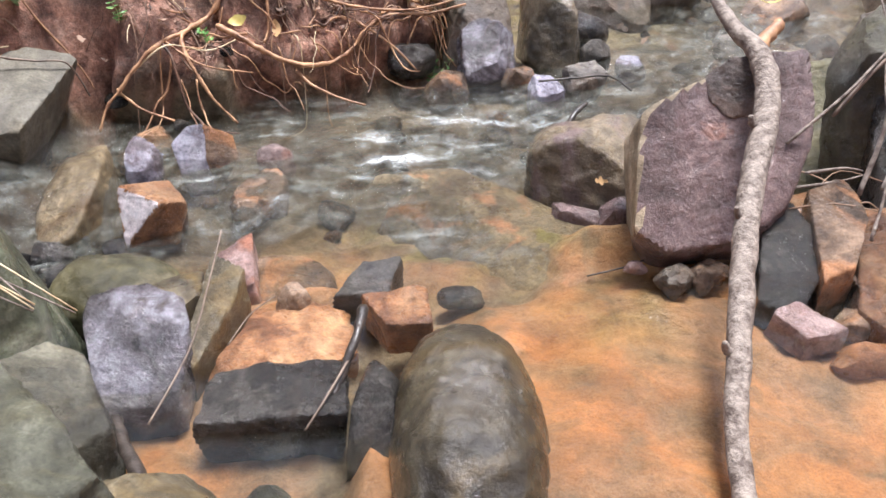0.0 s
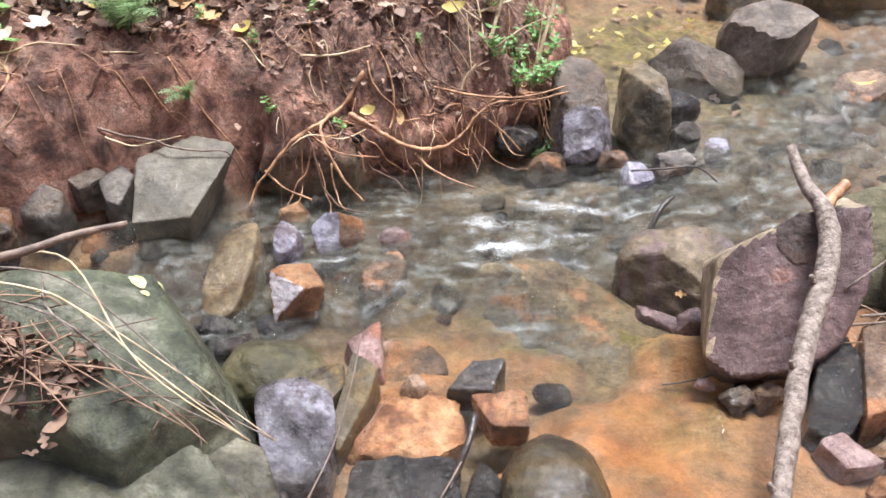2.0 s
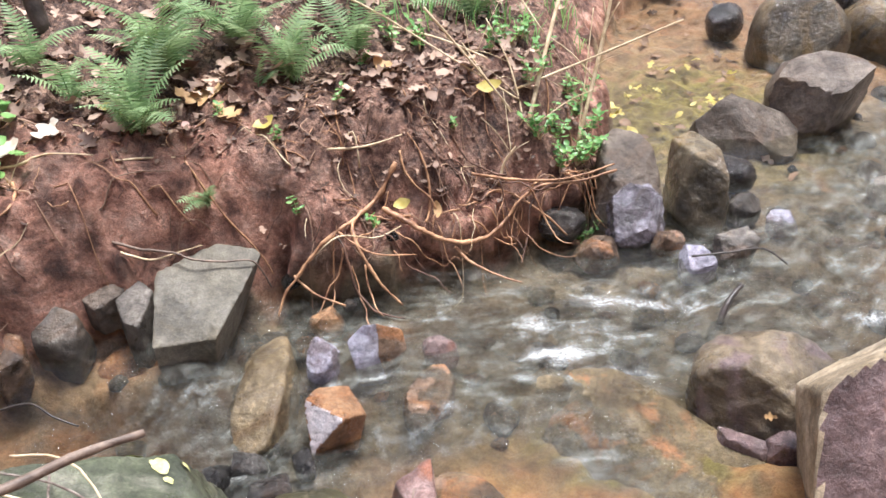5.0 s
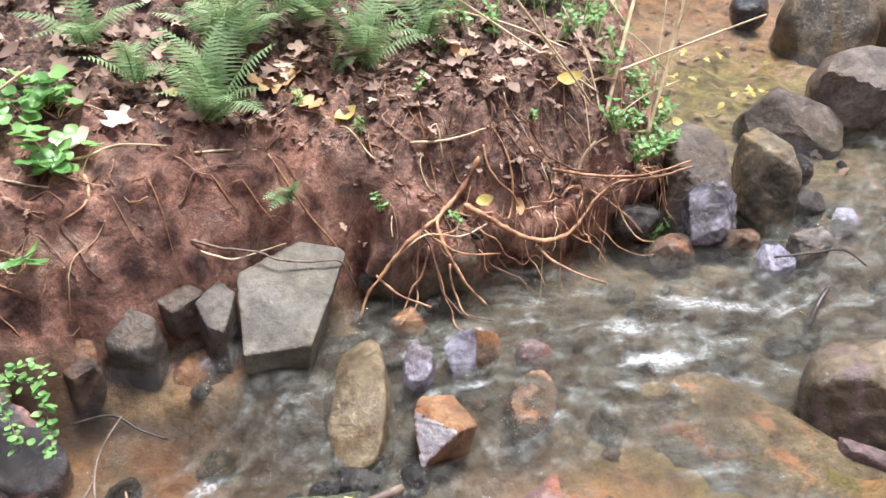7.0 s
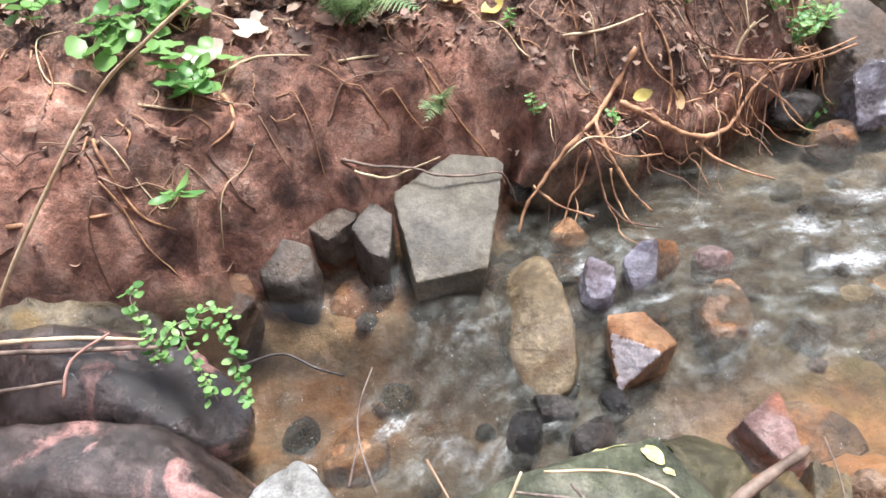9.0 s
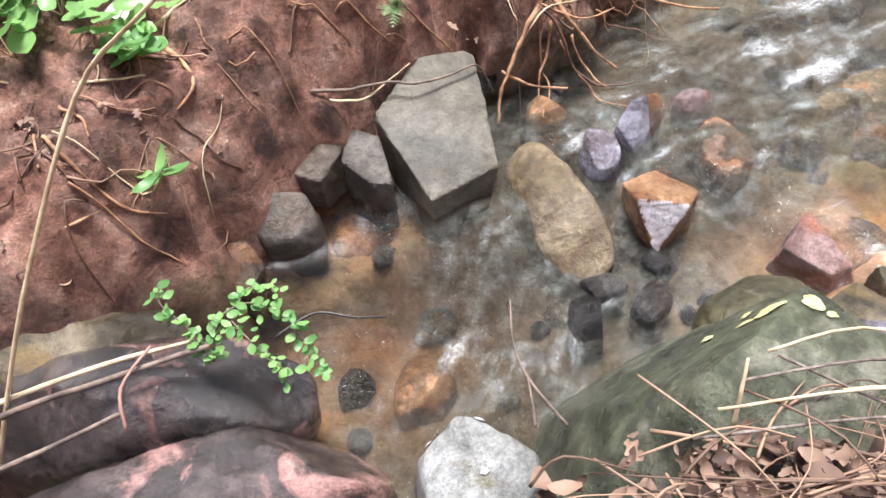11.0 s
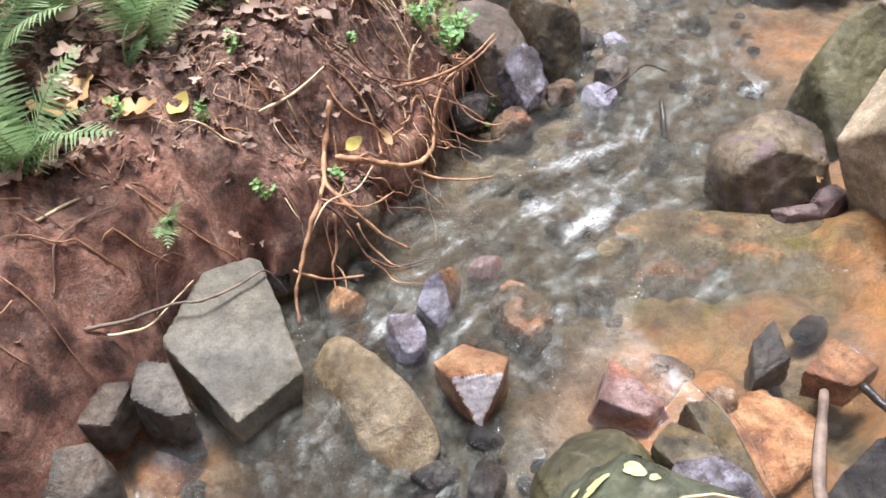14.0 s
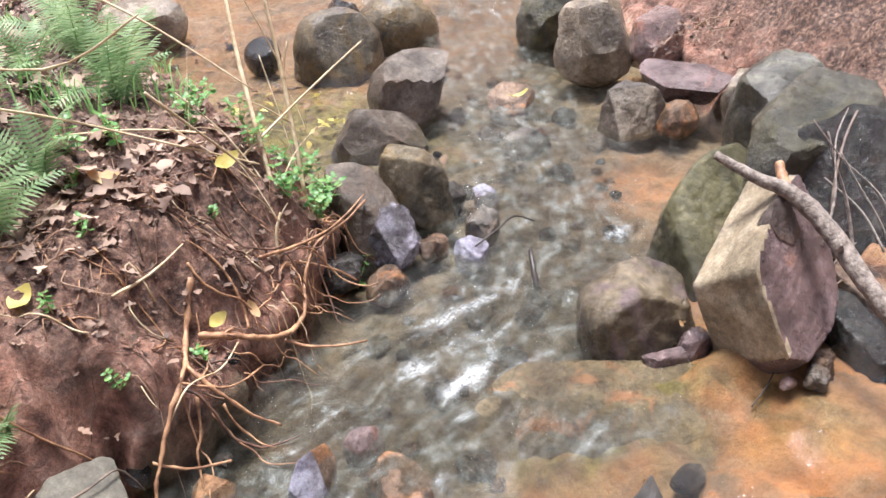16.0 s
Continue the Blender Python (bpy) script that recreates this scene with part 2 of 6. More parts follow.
def ground_mat():
    """Red bank earth, leaf mould, orange silt and stony bed, by the zones laid on the sheet."""
    m, t, p = shader("ground")
    at = node(t, "ShaderNodeNewGeometry").outputs["Position"]
    zone = node(t, "ShaderNodeSeparateColor", [(0, node(t, "ShaderNodeAttribute", attribute_name="zone").outputs["Color"])])
    broad, mid, fine, tiny = noise_of(t, at, 2.2, 7, 0.6, 0.5), noise_of(t, at, 9.0, 8, 0.68, 0.3), noise_of(t, at, 42.0, 8, 0.72), noise_of(t, at, 180.0, 5, 0.65)
    earth = ramp(t, mid, [(0.36, (0.11, 0.045, 0.028)), (0.46, (0.3, 0.14, 0.09)), (0.56, (0.45, 0.24, 0.165)), (0.66, (0.58, 0.37, 0.275))])
    mould = ramp(t, fine, [(0.38, (0.025, 0.013, 0.009)), (0.5, (0.13, 0.072, 0.047)), (0.62, (0.34, 0.215, 0.145))])
    silt = ramp(t, broad, [(0.3, (0.3, 0.12, 0.035)), (0.5, (0.56, 0.245, 0.085)), (0.7, (0.64, 0.33, 0.14))])
    film = ramp(t, mid, [(0.36, (0.2, 0.14, 0.07)), (0.6, (0.46, 0.27, 0.15))])
    silt = blend(t, ramp(t, noise_of(t, at, 5.0, 6, 0.6, 1.0), [(0.44, 0.0), (0.62, 0.85)]), silt, film)
    bed = ramp(t, mid, [(0.38, (0.06, 0.048, 0.028)), (0.5, (0.165, 0.13, 0.076)), (0.62, (0.28, 0.21, 0.125))])
    c = blend(t, zone.outputs[1], bed, silt)
    weed = node(t, "ShaderNodeAttribute", attribute_name="zone").outputs["Alpha"]
    c = blend(t, weed, c, ramp(t, mid, [(0.38, (0.09, 0.07, 0.016)), (0.5, (0.19, 0.155, 0.035)), (0.62, (0.33, 0.28, 0.07))]))
    c = blend(t, ramp(t, noise_of(t, at, 1.6, 4, 0.5, 0.6), [(0.45, 0.0), (0.65, 0.25)]), c, (0.36, 0.25, 0.2))
    earth = blend(t, 0.85, earth, ramp(t, noise_of(t, at, 4.5, 5, 0.62, 0.7), [(0.36, 0.3), (0.5, 0.95), (0.62, 1.45)]), "MULTIPLY")
    c = blend(t, zone.outputs[0], c, earth)
    c = blend(t, zone.outputs[2], c, mould)
    grainy = sums(t, "ADD", 0.24, sums(t, "MULTIPLY", zone.outputs[0], 0.2))
    c = blend(t, grainy, c, ramp(t, fine, [(0.36, 0.22), (0.5, 0.92), (0.63, 1.5)]), "MULTIPLY")
    c = blend(t, grainy, c, ramp(t, tiny, [(0.36, 0.4), (0.6, 1.3)]), "MULTIPLY")
    t.links.new(c, p.inputs["Base Color"])
    t.links.new(ramp(t, mid, [(0.35, 0.85), (0.65, 0.5)]), p.inputs["Roughness"])
    relief(t, p, [(mid, 0.6, 0.05), (fine, 0.9, 0.022), (tiny, 0.6, 0.006)])
    return m


def water_mat():
    """Clear to cloudy running water with streaks and foam; the palest streaks are painted sky glints. Fresnel drives
    the gloss alone.
    """
    m, t, p = shader("running water")
    at = node(t, "ShaderNodeNewGeometry").outputs["Position"]
    run = node(t, "ShaderNodeAttribute", attribute_name="run").outputs["Vector"]
    kind = node(t, "ShaderNodeSeparateColor", [(0, node(t, "ShaderNodeAttribute", attribute_name="kind").outputs["Color"])])
    streak = noise_of(t, run, 0.9, 9, 0.68, 0.12)
    blotch = noise_of(t, at, 13.0, 8, 0.68, 0.12)
    ripple, chop = noise_of(t, at, 21.0, 6, 0.62, 0.4), noise_of(t, at, 62.0, 4, 0.6, 0.4)
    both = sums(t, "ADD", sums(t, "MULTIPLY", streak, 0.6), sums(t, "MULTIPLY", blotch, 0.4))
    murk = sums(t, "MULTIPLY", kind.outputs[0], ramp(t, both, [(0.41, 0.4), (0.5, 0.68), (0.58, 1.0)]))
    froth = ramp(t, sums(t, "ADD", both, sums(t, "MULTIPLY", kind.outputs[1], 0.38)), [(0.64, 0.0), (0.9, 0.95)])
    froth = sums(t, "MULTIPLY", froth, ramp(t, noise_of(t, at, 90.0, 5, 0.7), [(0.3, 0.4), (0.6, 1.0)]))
    # Palest stops paint sky glints into the streaks; darker ones are the murk.
    murk_glints = ramp(t, both, [(0.4, (0.03, 0.029, 0.023)), (0.47, (0.085, 0.084, 0.068)), (0.53, (0.155, 0.158, 0.132)), (0.59, (0.26, 0.27, 0.24)), (0.66, (0.52, 0.54, 0.52))])
    colour = blend(t, froth, murk_glints, (0.8, 0.82, 0.8))
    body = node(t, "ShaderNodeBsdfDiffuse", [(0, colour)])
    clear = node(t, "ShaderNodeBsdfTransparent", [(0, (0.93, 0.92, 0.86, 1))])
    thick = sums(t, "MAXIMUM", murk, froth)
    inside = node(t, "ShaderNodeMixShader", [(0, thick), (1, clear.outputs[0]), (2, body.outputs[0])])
    lift = node(t, "ShaderNodeBump", [("Height", ripple), ("Strength", sums(t, "ADD", sums(t, "MULTIPLY", kind.outputs[2], 0.85), 0.12)), ("Distance", 0.03)])
    lift = node(t, "ShaderNodeBump", [("Height", chop), ("Strength", sums(t, "ADD", sums(t, "MULTIPLY", kind.outputs[2], 0.5), 0.05)), ("Distance", 0.012), ("Normal", lift.outputs[0])])
    shine = node(t, "ShaderNodeBsdfGlossy", [("Color", (1, 1, 1, 1)), ("Roughness", 0.06), ("Normal", lift.outputs[0])])
    edge = node(t, "ShaderNodeFresnel", [("IOR", 1.33), ("Normal", lift.outputs[0])])
    t.links.new(lift.outputs[0], body.inputs["Normal"])
    whole = node(t, "ShaderNodeMixShader", [(0, sums(t, "MULTIPLY", edge.outputs[0], sums(t, "SUBTRACT", 1.0, froth))), (1, inside.outputs[0]), (2, shine.outputs[0])])
    t.links.new(whole.outputs[0], t.nodes["Material Output"].inputs[0])
    return m


ground_look, water_look = ground_mat(), water_mat()

# ---- the lie of the land: banks, bed and water level ----
NORTH = [(-9, -3.5), (-4.2, 0.4), (-2.7, 1.5), (-2.1, 1.85), (-1.84, 2.0), (-1.56, 2.2), (-1.37, 2.36), (-1.19, 2.5), (-1.0, 2.52), (-0.8, 2.56),
         (-0.62, 2.64), (-0.42, 2.78), (-0.15, 2.97), (0.02, 3.1), (0.06, 3.5), (0.1, 4.0), (0.05, 4.6), (0.05, 5.1), (0.2, 5.9), (0.9, 6.9), (2.5, 8.2), (8, 12)]
SOUTH = [(-9, -7), (-4.0, -1.6), (-2.6, 0.45), (-1.9, 0.95), (-1.2, 1.0), (-0.7, 0.85), (-0.2, 0.55), (0.4, 0.4), (0.95, 0.75), (1.15, 1.3), (1.2, 1.8),
         (1.55, 2.3), (2.0, 2.75), (2.25, 3.3), (2.6, 4.0), (3.2, 4.8), (4.2, 5.8), (9, 9.5)]
FLOW = [(6, 9), (3.0, 6.0), (2.1, 4.9), (1.5, 4.0), (1.1, 3.3), (0.7, 2.8), (0.25, 2.5), (-0.3, 2.4), (-0.75, 2.25), (-1.1, 1.95), (-1.35, 1.65), (-1.75, 1.2), (-3, 0), (-8, -5)]


def smooth(a, b, v):
    s = np.clip((v - a) / (b - a), 0, 1)
    return s * s * (3 - 2 * s)


def along(line, x, y):
    """Signed distance to a polyline (plus: on its left as it runs) and the length run along it."""
    best, sign, run = np.full(np.shape(x), 1e9), np.zeros(np.shape(x)), np.zeros(np.shape(x))
    start = 0.0
    for (ax, ay), (bx, by) in zip(line, line[1:]):
        ux, uy = bx - ax, by - ay
        n = math.hypot(ux, uy)
        k = np.clip(((x - ax) * ux + (y - ay) * uy) / n ** 2, 0, 1)
        d = np.hypot(x - ax - k * ux, y - ay - k * uy)
        side = np.sign(ux * (y - ay) - uy * (x - ax))
        near = d < best
        best, sign, run = np.where(near, d, best), np.where(near, side, sign), np.where(near, start + k * n, run)
        start += n
    return best * sign, run


def waves(x, y, size, seed=0):
    """A cheap smooth noise of about -1 to 1."""
    out = 0.0
    rng = random.Random(seed)
    for k in range(7):
        a, f, p = rng.uniform(0, 6.283), rng.uniform(0.6, 1.7) * 6.283 / size, rng.uniform(0, 6.283)
        out = out + np.sin((x * math.cos(a) + y * math.sin(a)) * f + p + 1.3 * np.sin((x * math.sin(a) - y * math.cos(a)) * f * 0.7 + p * 2))
    return out / 3.2


def shelf(x, y):
    """How far a spot lies on the rock shelf that stands a hand above the stream: 0 to 1."""
    u = 0.75 * (x - 0.0) - 0.66 * (y - 1.6) + 0.03 * waves(x, y, 0.4, 3)
    return smooth(-0.05, 0.62, u) * smooth(2.45, 1.95, y) * smooth(-0.12, 0.02, x)


def water_level(x, y):
    return 0.105 * shelf(x, y) - 0.03 * smooth(-0.9, -1.7, x) - 0.045 * smooth(2.1, 1.98, y) * smooth(-0.25, -0.45, x) * smooth(1.4, 1.5, y) + 0.05 * smooth(0.02, -0.06, x) * smooth(-0.66, -0.58, x) * smooth(1.42, 1.32, y) + 0.085 * smooth(-0.98, -1.2, x) * smooth(1.86, 2.08, y) + 0.03 * smooth(3.3, 5.5, y) + 0.12 * smooth(5.6, 6.4, y + 0.4 * x - 0.4)


def land(x, y):
    """Height of the ground; steep far slopes are added out of view to block low sky."""
    x, y = np.asarray(x, float), np.asarray(y, float)
    dn = along(NORTH, x, y)[0] + 0.035 * waves(x, y, 0.5, 1) + 0.015 * waves(x, y, 0.17, 2)
    ds = -along(SOUTH, x, y)[0] + 0.04 * waves(x, y, 0.5, 5)
    level = water_level(x, y)
    ledge = shelf(x, y)
    rim = np.exp(-(((x - 0.05) * 0.5 + (y - 2.12) * 0.87) / 0.11) ** 2) * smooth(-0.35, -0.1, x) * smooth(0.7, 0.45, x)
    depth = 0.085 - 0.07 * smooth(0.0, 0.3, ledge) - 0.07 * rim + 0.03 * smooth(0.75, 1.0, ledge) * smooth(0.5, 0.7, x)
    depth = depth - 0.065 * smooth(-0.1, -0.2, x) * smooth(-0.55, -0.45, x) * smooth(1.8, 1.65, y) * smooth(1.33, 1.4, y)
    depth = depth - 0.04 * np.exp(-((x - 0.14) / 0.36) ** 2 - ((y - 1.8) / 0.13) ** 2)
    bed = level - depth + 0.018 * waves(x, y, 0.33, 7) * (1 - 0.6 * ledge) + 0.006 * waves(x, y, 0.1, 8)
    low = smooth(4.4, 5.0, y) * smooth(-0.5, 0.3, x)
    rounded = 0.19 * smooth(-0.03, 0.06, dn) + 0.36 * smooth(0.04, 0.38, dn) + 0.26 * np.clip(dn - 0.3, 0, 4)
    brow = 0.2 * smooth(-0.03, 0.05, dn) + 0.24 * smooth(0.0, 0.15, dn) + 0.34 * np.clip(dn - 0.1, 0, 0.4) + 0.26 * np.clip(dn - 0.5, 0, 3.8)
    left = smooth(-0.8, -1.05, x)
    # Steep rise past 4.3 m is unseen, added to cut off low sky.
    north = (rounded + left * (brow - rounded) + 0.9 * np.clip(dn - 4.3, 0, 22)) * (1 - 0.75 * low * smooth(0.5, 0.15, dn))
    north = north + 0.018 * waves(x, y, 0.24, 9) + 0.009 * waves(x, y, 0.09, 10)
    # Same added, unseen rise past 2.2 m here, to darken low reflections.
    south = 0.1 * smooth(-0.02, 0.1, ds) + 0.5 * smooth(0.05, 0.9, ds) + 0.16 * np.clip(ds - 0.5, 0, 3) + 0.9 * np.clip(ds - 2.2, 0, 22) + 0.02 * waves(x, y, 0.3, 11)
    z = np.where(dn > -0.04, bed + smooth(-0.04, 0.03, dn) * (north + level - bed), bed)
    return np.where(ds > -0.04, z + smooth(-0.04, 0.06, ds) * (south + level - z), z)


# ---- building helpers ----
def mesh_of(name, verts, faces, mat, smoothed=True, sharp=None):
    me = bpy.data.meshes.new(name)
    me.from_pydata(verts, [], faces)
    me.materials.append(mat)
    if smoothed:
        me.polygons.foreach_set("use_smooth", [True] * len(me.polygons))
    if sharp:
        me.set_sharp_from_angle(angle=radians(sharp))
    me.update()
    return me


def part(name, me, parent, label=""):
    """One mesh object under a thing."""
    ob = new(name, me)
    ob.parent = parent
    return tagged(ob, label)


def thing(name, me, at, label, category, group="", kind=""):
    """A top-level thing at its place: a mesh, or an Empty where me is None."""
    ob = new(name, me)
    ob.location = at
    return tagged(ob, label, category, group, kind)


def height(x, y):
    return float(land(x, y))


def tube(points, radii, sides=6, wobble=0.0, seed=0, steps=5):
    """A rounded, tapering limb along points; radii: from its start to its end."""
    rng = random.Random(seed)
    pts = [Vector(p) for p in points]
    line = []
    for i in range(len(pts) - 1):
        a, b, c, d = pts[max(i - 1, 0)], pts[i], pts[i + 1], pts[min(i + 2, len(pts) - 1)]
        for k in range(steps):
            s = k / steps
            line.append(0.5 * (2 * b + (c - a) * s + (2 * a - 5 * b + 4 * c - d) * s * s + (3 * b - a - 3 * c + d) * s ** 3))
    line.append(pts[-1])
    verts, faces = [], []
    for i, p in enumerate(line):
        way = (line[min(i + 1, len(line) - 1)] - line[max(i - 1, 0)]).normalized()
        side = way.cross(Vector((0.31, 0.17, 1))).normalized()
        up = side.cross(way)
        k = i / (len(line) - 1)
        q = k * (len(radii) - 1)
        j = min(int(q), len(radii) - 2)
        r = (radii[j] + (radii[j + 1] - radii[j]) * (q - j)) * (1 + wobble * rng.uniform(-1, 1))
        off = Vector((rng.uniform(-1, 1), rng.uniform(-1, 1), rng.uniform(-1, 1))) * r * wobble * 1.2
        for j in range(sides):
            a = 2 * math.pi * j / sides
            q = r * (1 + wobble * rng.uniform(-0.6, 0.6))
            verts.append(p + off + side * (math.cos(a) * q) + up * (math.sin(a) * q))
    for i in range(len(line) - 1):
        for j in range(sides):
            k = (j + 1) % sides
            faces.append((i * sides + j, i * sides + k, (i + 1) * sides + k, (i + 1) * sides + j))
    faces.append(tuple(range(sides - 1, -1, -1)))
    faces.append(tuple((len(line) - 1) * sides + j for j in range(sides)))
    return [tuple(v) for v in verts], faces


def joined(pieces):
    verts, faces = [], []
    for v, f in pieces:
        n = len(verts)
        verts += v
        faces += [tuple(i + n for i in face) for face in f]
    return verts, faces


# ---- ground and water ----
def spaced(low, high, step, far):
    """Even steps from low to high, then ever wider ones out to far on both sides."""
    core = list(np.arange(low, high + step / 2, step))
    out, d = [], step
    p = 0.0
    while p < far:
        d *= 1.35
        p += d
        out.append(p)
    return np.array([low - q for q in reversed(out)] + core + [high + q for q in out])


def build_ground():
    gx, gy = spaced(-2.9, 2.6, 0.017, 90), spaced(0.35, 6.2, 0.017, 90)
    X, Y = np.meshgrid(gx, gy)
    Z = land(X, Y)
    dn = along(NORTH, X, Y)[0]
    ds = -along(SOUTH, X, Y)[0]
    rng = np.random.default_rng(4)
    rough = np.clip(np.maximum(dn, ds) * 12, 0, 1)
    clods = np.abs(waves(X, Y, 0.1, 41)) + 0.6 * np.abs(waves(X, Y, 0.055, 42))
    rough = rough * (1 - (0.45 + 0.2 * smooth(-0.8, -1.05, X)) * smooth(0.28, 0.1, dn) * smooth(-0.05, 0.0, dn))
    Z = Z + rough * (0.02 * (0.7 - clods) + 0.006 * waves(X, Y, 0.05, 21) + rng.normal(0, 0.0011, Z.shape))
    high = Z - water_level(X, Y)
    hollow = smooth(-1.12, -0.98, X) * smooth(0.12, 0.0, X) * smooth(0.16, 0.02, high) * smooth(-0.22, -0.04, dn) * smooth(0.2, 0.05, dn)
    lip = smooth(-1.2, -1.0, X) * smooth(0.12, 0.0, X) * np.exp(-((high - 0.2) / 0.08) ** 2) * smooth(0.3, 0.1, dn) * smooth(-0.1, 0.0, dn)
    push = 0.07 * hollow + 0.015 * (1 + waves(X, Y, 0.25, 61)) * lip
    sx, sy = X - 0.5 * push, Y + 0.87 * push
    n, k = len(gx), len(gy)
    i = np.arange(n * k).reshape(k, n)
    quads = np.stack([i[:-1, :-1], i[:-1, 1:], i[1:, 1:], i[1:, :-1]], -1).reshape(-1, 4)
    me = bpy.data.meshes.new("ground")
    me.vertices.add(n * k)
    me.vertices.foreach_set("co", np.stack([sx, sy, Z], -1).astype(np.float32).ravel())
    me.loops.add(quads.size)
    me.loops.foreach_set("vertex_index", quads.astype(np.int32).ravel())
    me.polygons.add(len(quads))
    me.polygons.foreach_set("loop_start", np.arange(0, quads.size, 4, dtype=np.int32))
    me.polygons.foreach_set("use_smooth", np.ones(len(quads), dtype=bool))
    me.update(calc_edges=True)
    earth = np.maximum(smooth(-0.03, 0.02, dn + 0.02 * waves(X, Y, 0.2, 6)), smooth(-0.05, 0.05, ds))
    low = smooth(4.4, 5.0, Y) * smooth(-0.05, 0.4, X) * smooth(0.3, 0.02, dn + 0.1 * waves(X, Y, 0.5, 14))
    blot = waves(X, Y, 0.35, 12)
    orange = np.maximum(smooth(0.03, 0.14, shelf(X, Y) + 0.05 * blot), smooth(-0.12, -0.2, X) * smooth(-0.55, -0.45, X) * smooth(1.95, 1.75, Y) * smooth(1.0, 1.1, Y))
    orange = np.maximum(orange, 0.95 * np.exp(-(((X + 0.12) / 0.36) ** 2 + ((Y - 1.84) / 0.17) ** 2)))
    orange = np.maximum(orange, np.exp(-(((X - 1.35) / 0.3) ** 2 + ((Y - 2.9) / 0.3) ** 2)))
    orange = np.maximum(orange, 0.9 * np.exp(-(((X + 1.45) / 0.16) ** 2 + ((Y - 2.2) / 0.16) ** 2)))
    orange = np.maximum(orange, 0.8 * np.exp(-(((X + 1.55) / 0.36) ** 2 + ((Y - 1.87) / 0.24) ** 2)))
    orange = np.maximum(orange, 0.5 * smooth(4.2, 4.8, Y)) * np.clip(0.85 + 0.35 * waves(X, Y, 0.22, 13), 0, 1)
    mould = np.maximum(smooth(0.3, 0.62, dn + 0.1 * blot) * smooth(-0.6, 0.0, dn), smooth(0.15, 0.5, ds + 0.06 * blot))
    mould = np.maximum(mould, 0.75 * smooth(-1.35, -0.95, X) * smooth(0.06, 0.22, dn + 0.05 * blot))
    mould = np.maximum(mould * 0.9, 0.75 * np.exp(-(((X + 1.15) / 0.3) ** 2 + ((Y - 2.85) / 0.1) ** 2))) * (1 - low)
    weed = 1.6 * np.exp(-(((X - 0.45) / 0.55) ** 2 + ((Y - 4.45) / 0.6) ** 2)) + 0.9 * np.exp(-(((X - 0.18) / 0.4) ** 2 + ((Y - 1.98) / 0.2) ** 2)) + 0.45 * np.exp(-(((X - 0.42) / 0.12) ** 2 + ((Y - 1.6) / 0.2) ** 2))
    colour = np.stack([earth * (1 - low), np.maximum(orange, 0.4 * low), mould, np.clip(weed * (0.8 + 0.5 * waves(X, Y, 0.15, 71)), 0, 1)], -1)
    me.color_attributes.new("zone", "FLOAT_COLOR", "POINT").data.foreach_set("color", colour.astype(np.float32).ravel())
    me.materials.append(ground_look)
    ob = new("ground", me)
    return tagged(ob, "red earth bank, leaf mould and orange silty stream bed", "ground", kind="structure")


RIFFLES = [(-0.1, 2.345, 0.13, 0.055, 1.1), (0.06, 2.28, 0.15, 0.035, 0.95), (-0.17, 2.48, 0.08, 0.1, 0.75), (0.12, 2.63, 0.32, 0.05, 0.85), (0.05, 2.72, 0.2, 0.05, 0.55), (0.02, 2.5, 0.25, 0.1, 0.55), (0.9, 2.62, 0.14, 0.04, 0.8), (-0.84, 2.29, 0.07, 0.05, 0.8),
           (-0.77, 2.12, 0.045, 0.05, 0.75), (-0.62, 2.2, 0.05, 0.04, 0.6), (-1.32, 1.79, 0.14, 0.07, 0.65), (-1.13, 1.71, 0.12, 0.07, 0.75), (-0.4, 2.08, 0.07, 0.05, 0.75), (-0.5, 1.98, 0.16, 0.1, 0.4), (-0.95, 1.8, 0.16, 0.08, 0.45), (-1.15, 2.0, 0.12, 0.1, 0.35),
           (0.4, 1.98, 0.12, 0.025, 0.5), (0.25, 1.92, 0.1, 0.02, 0.4), (0.5, 1.52, 0.06, 0.03, 0.4), (1.0, 3.2, 0.25, 0.2, 0.3), (-0.5, 2.45, 0.25, 0.08, 0.4), (1.15, 3.6, 0.2, 0.1, 0.35), (2.0, 5.75, 0.25, 0.2, 1.0)]


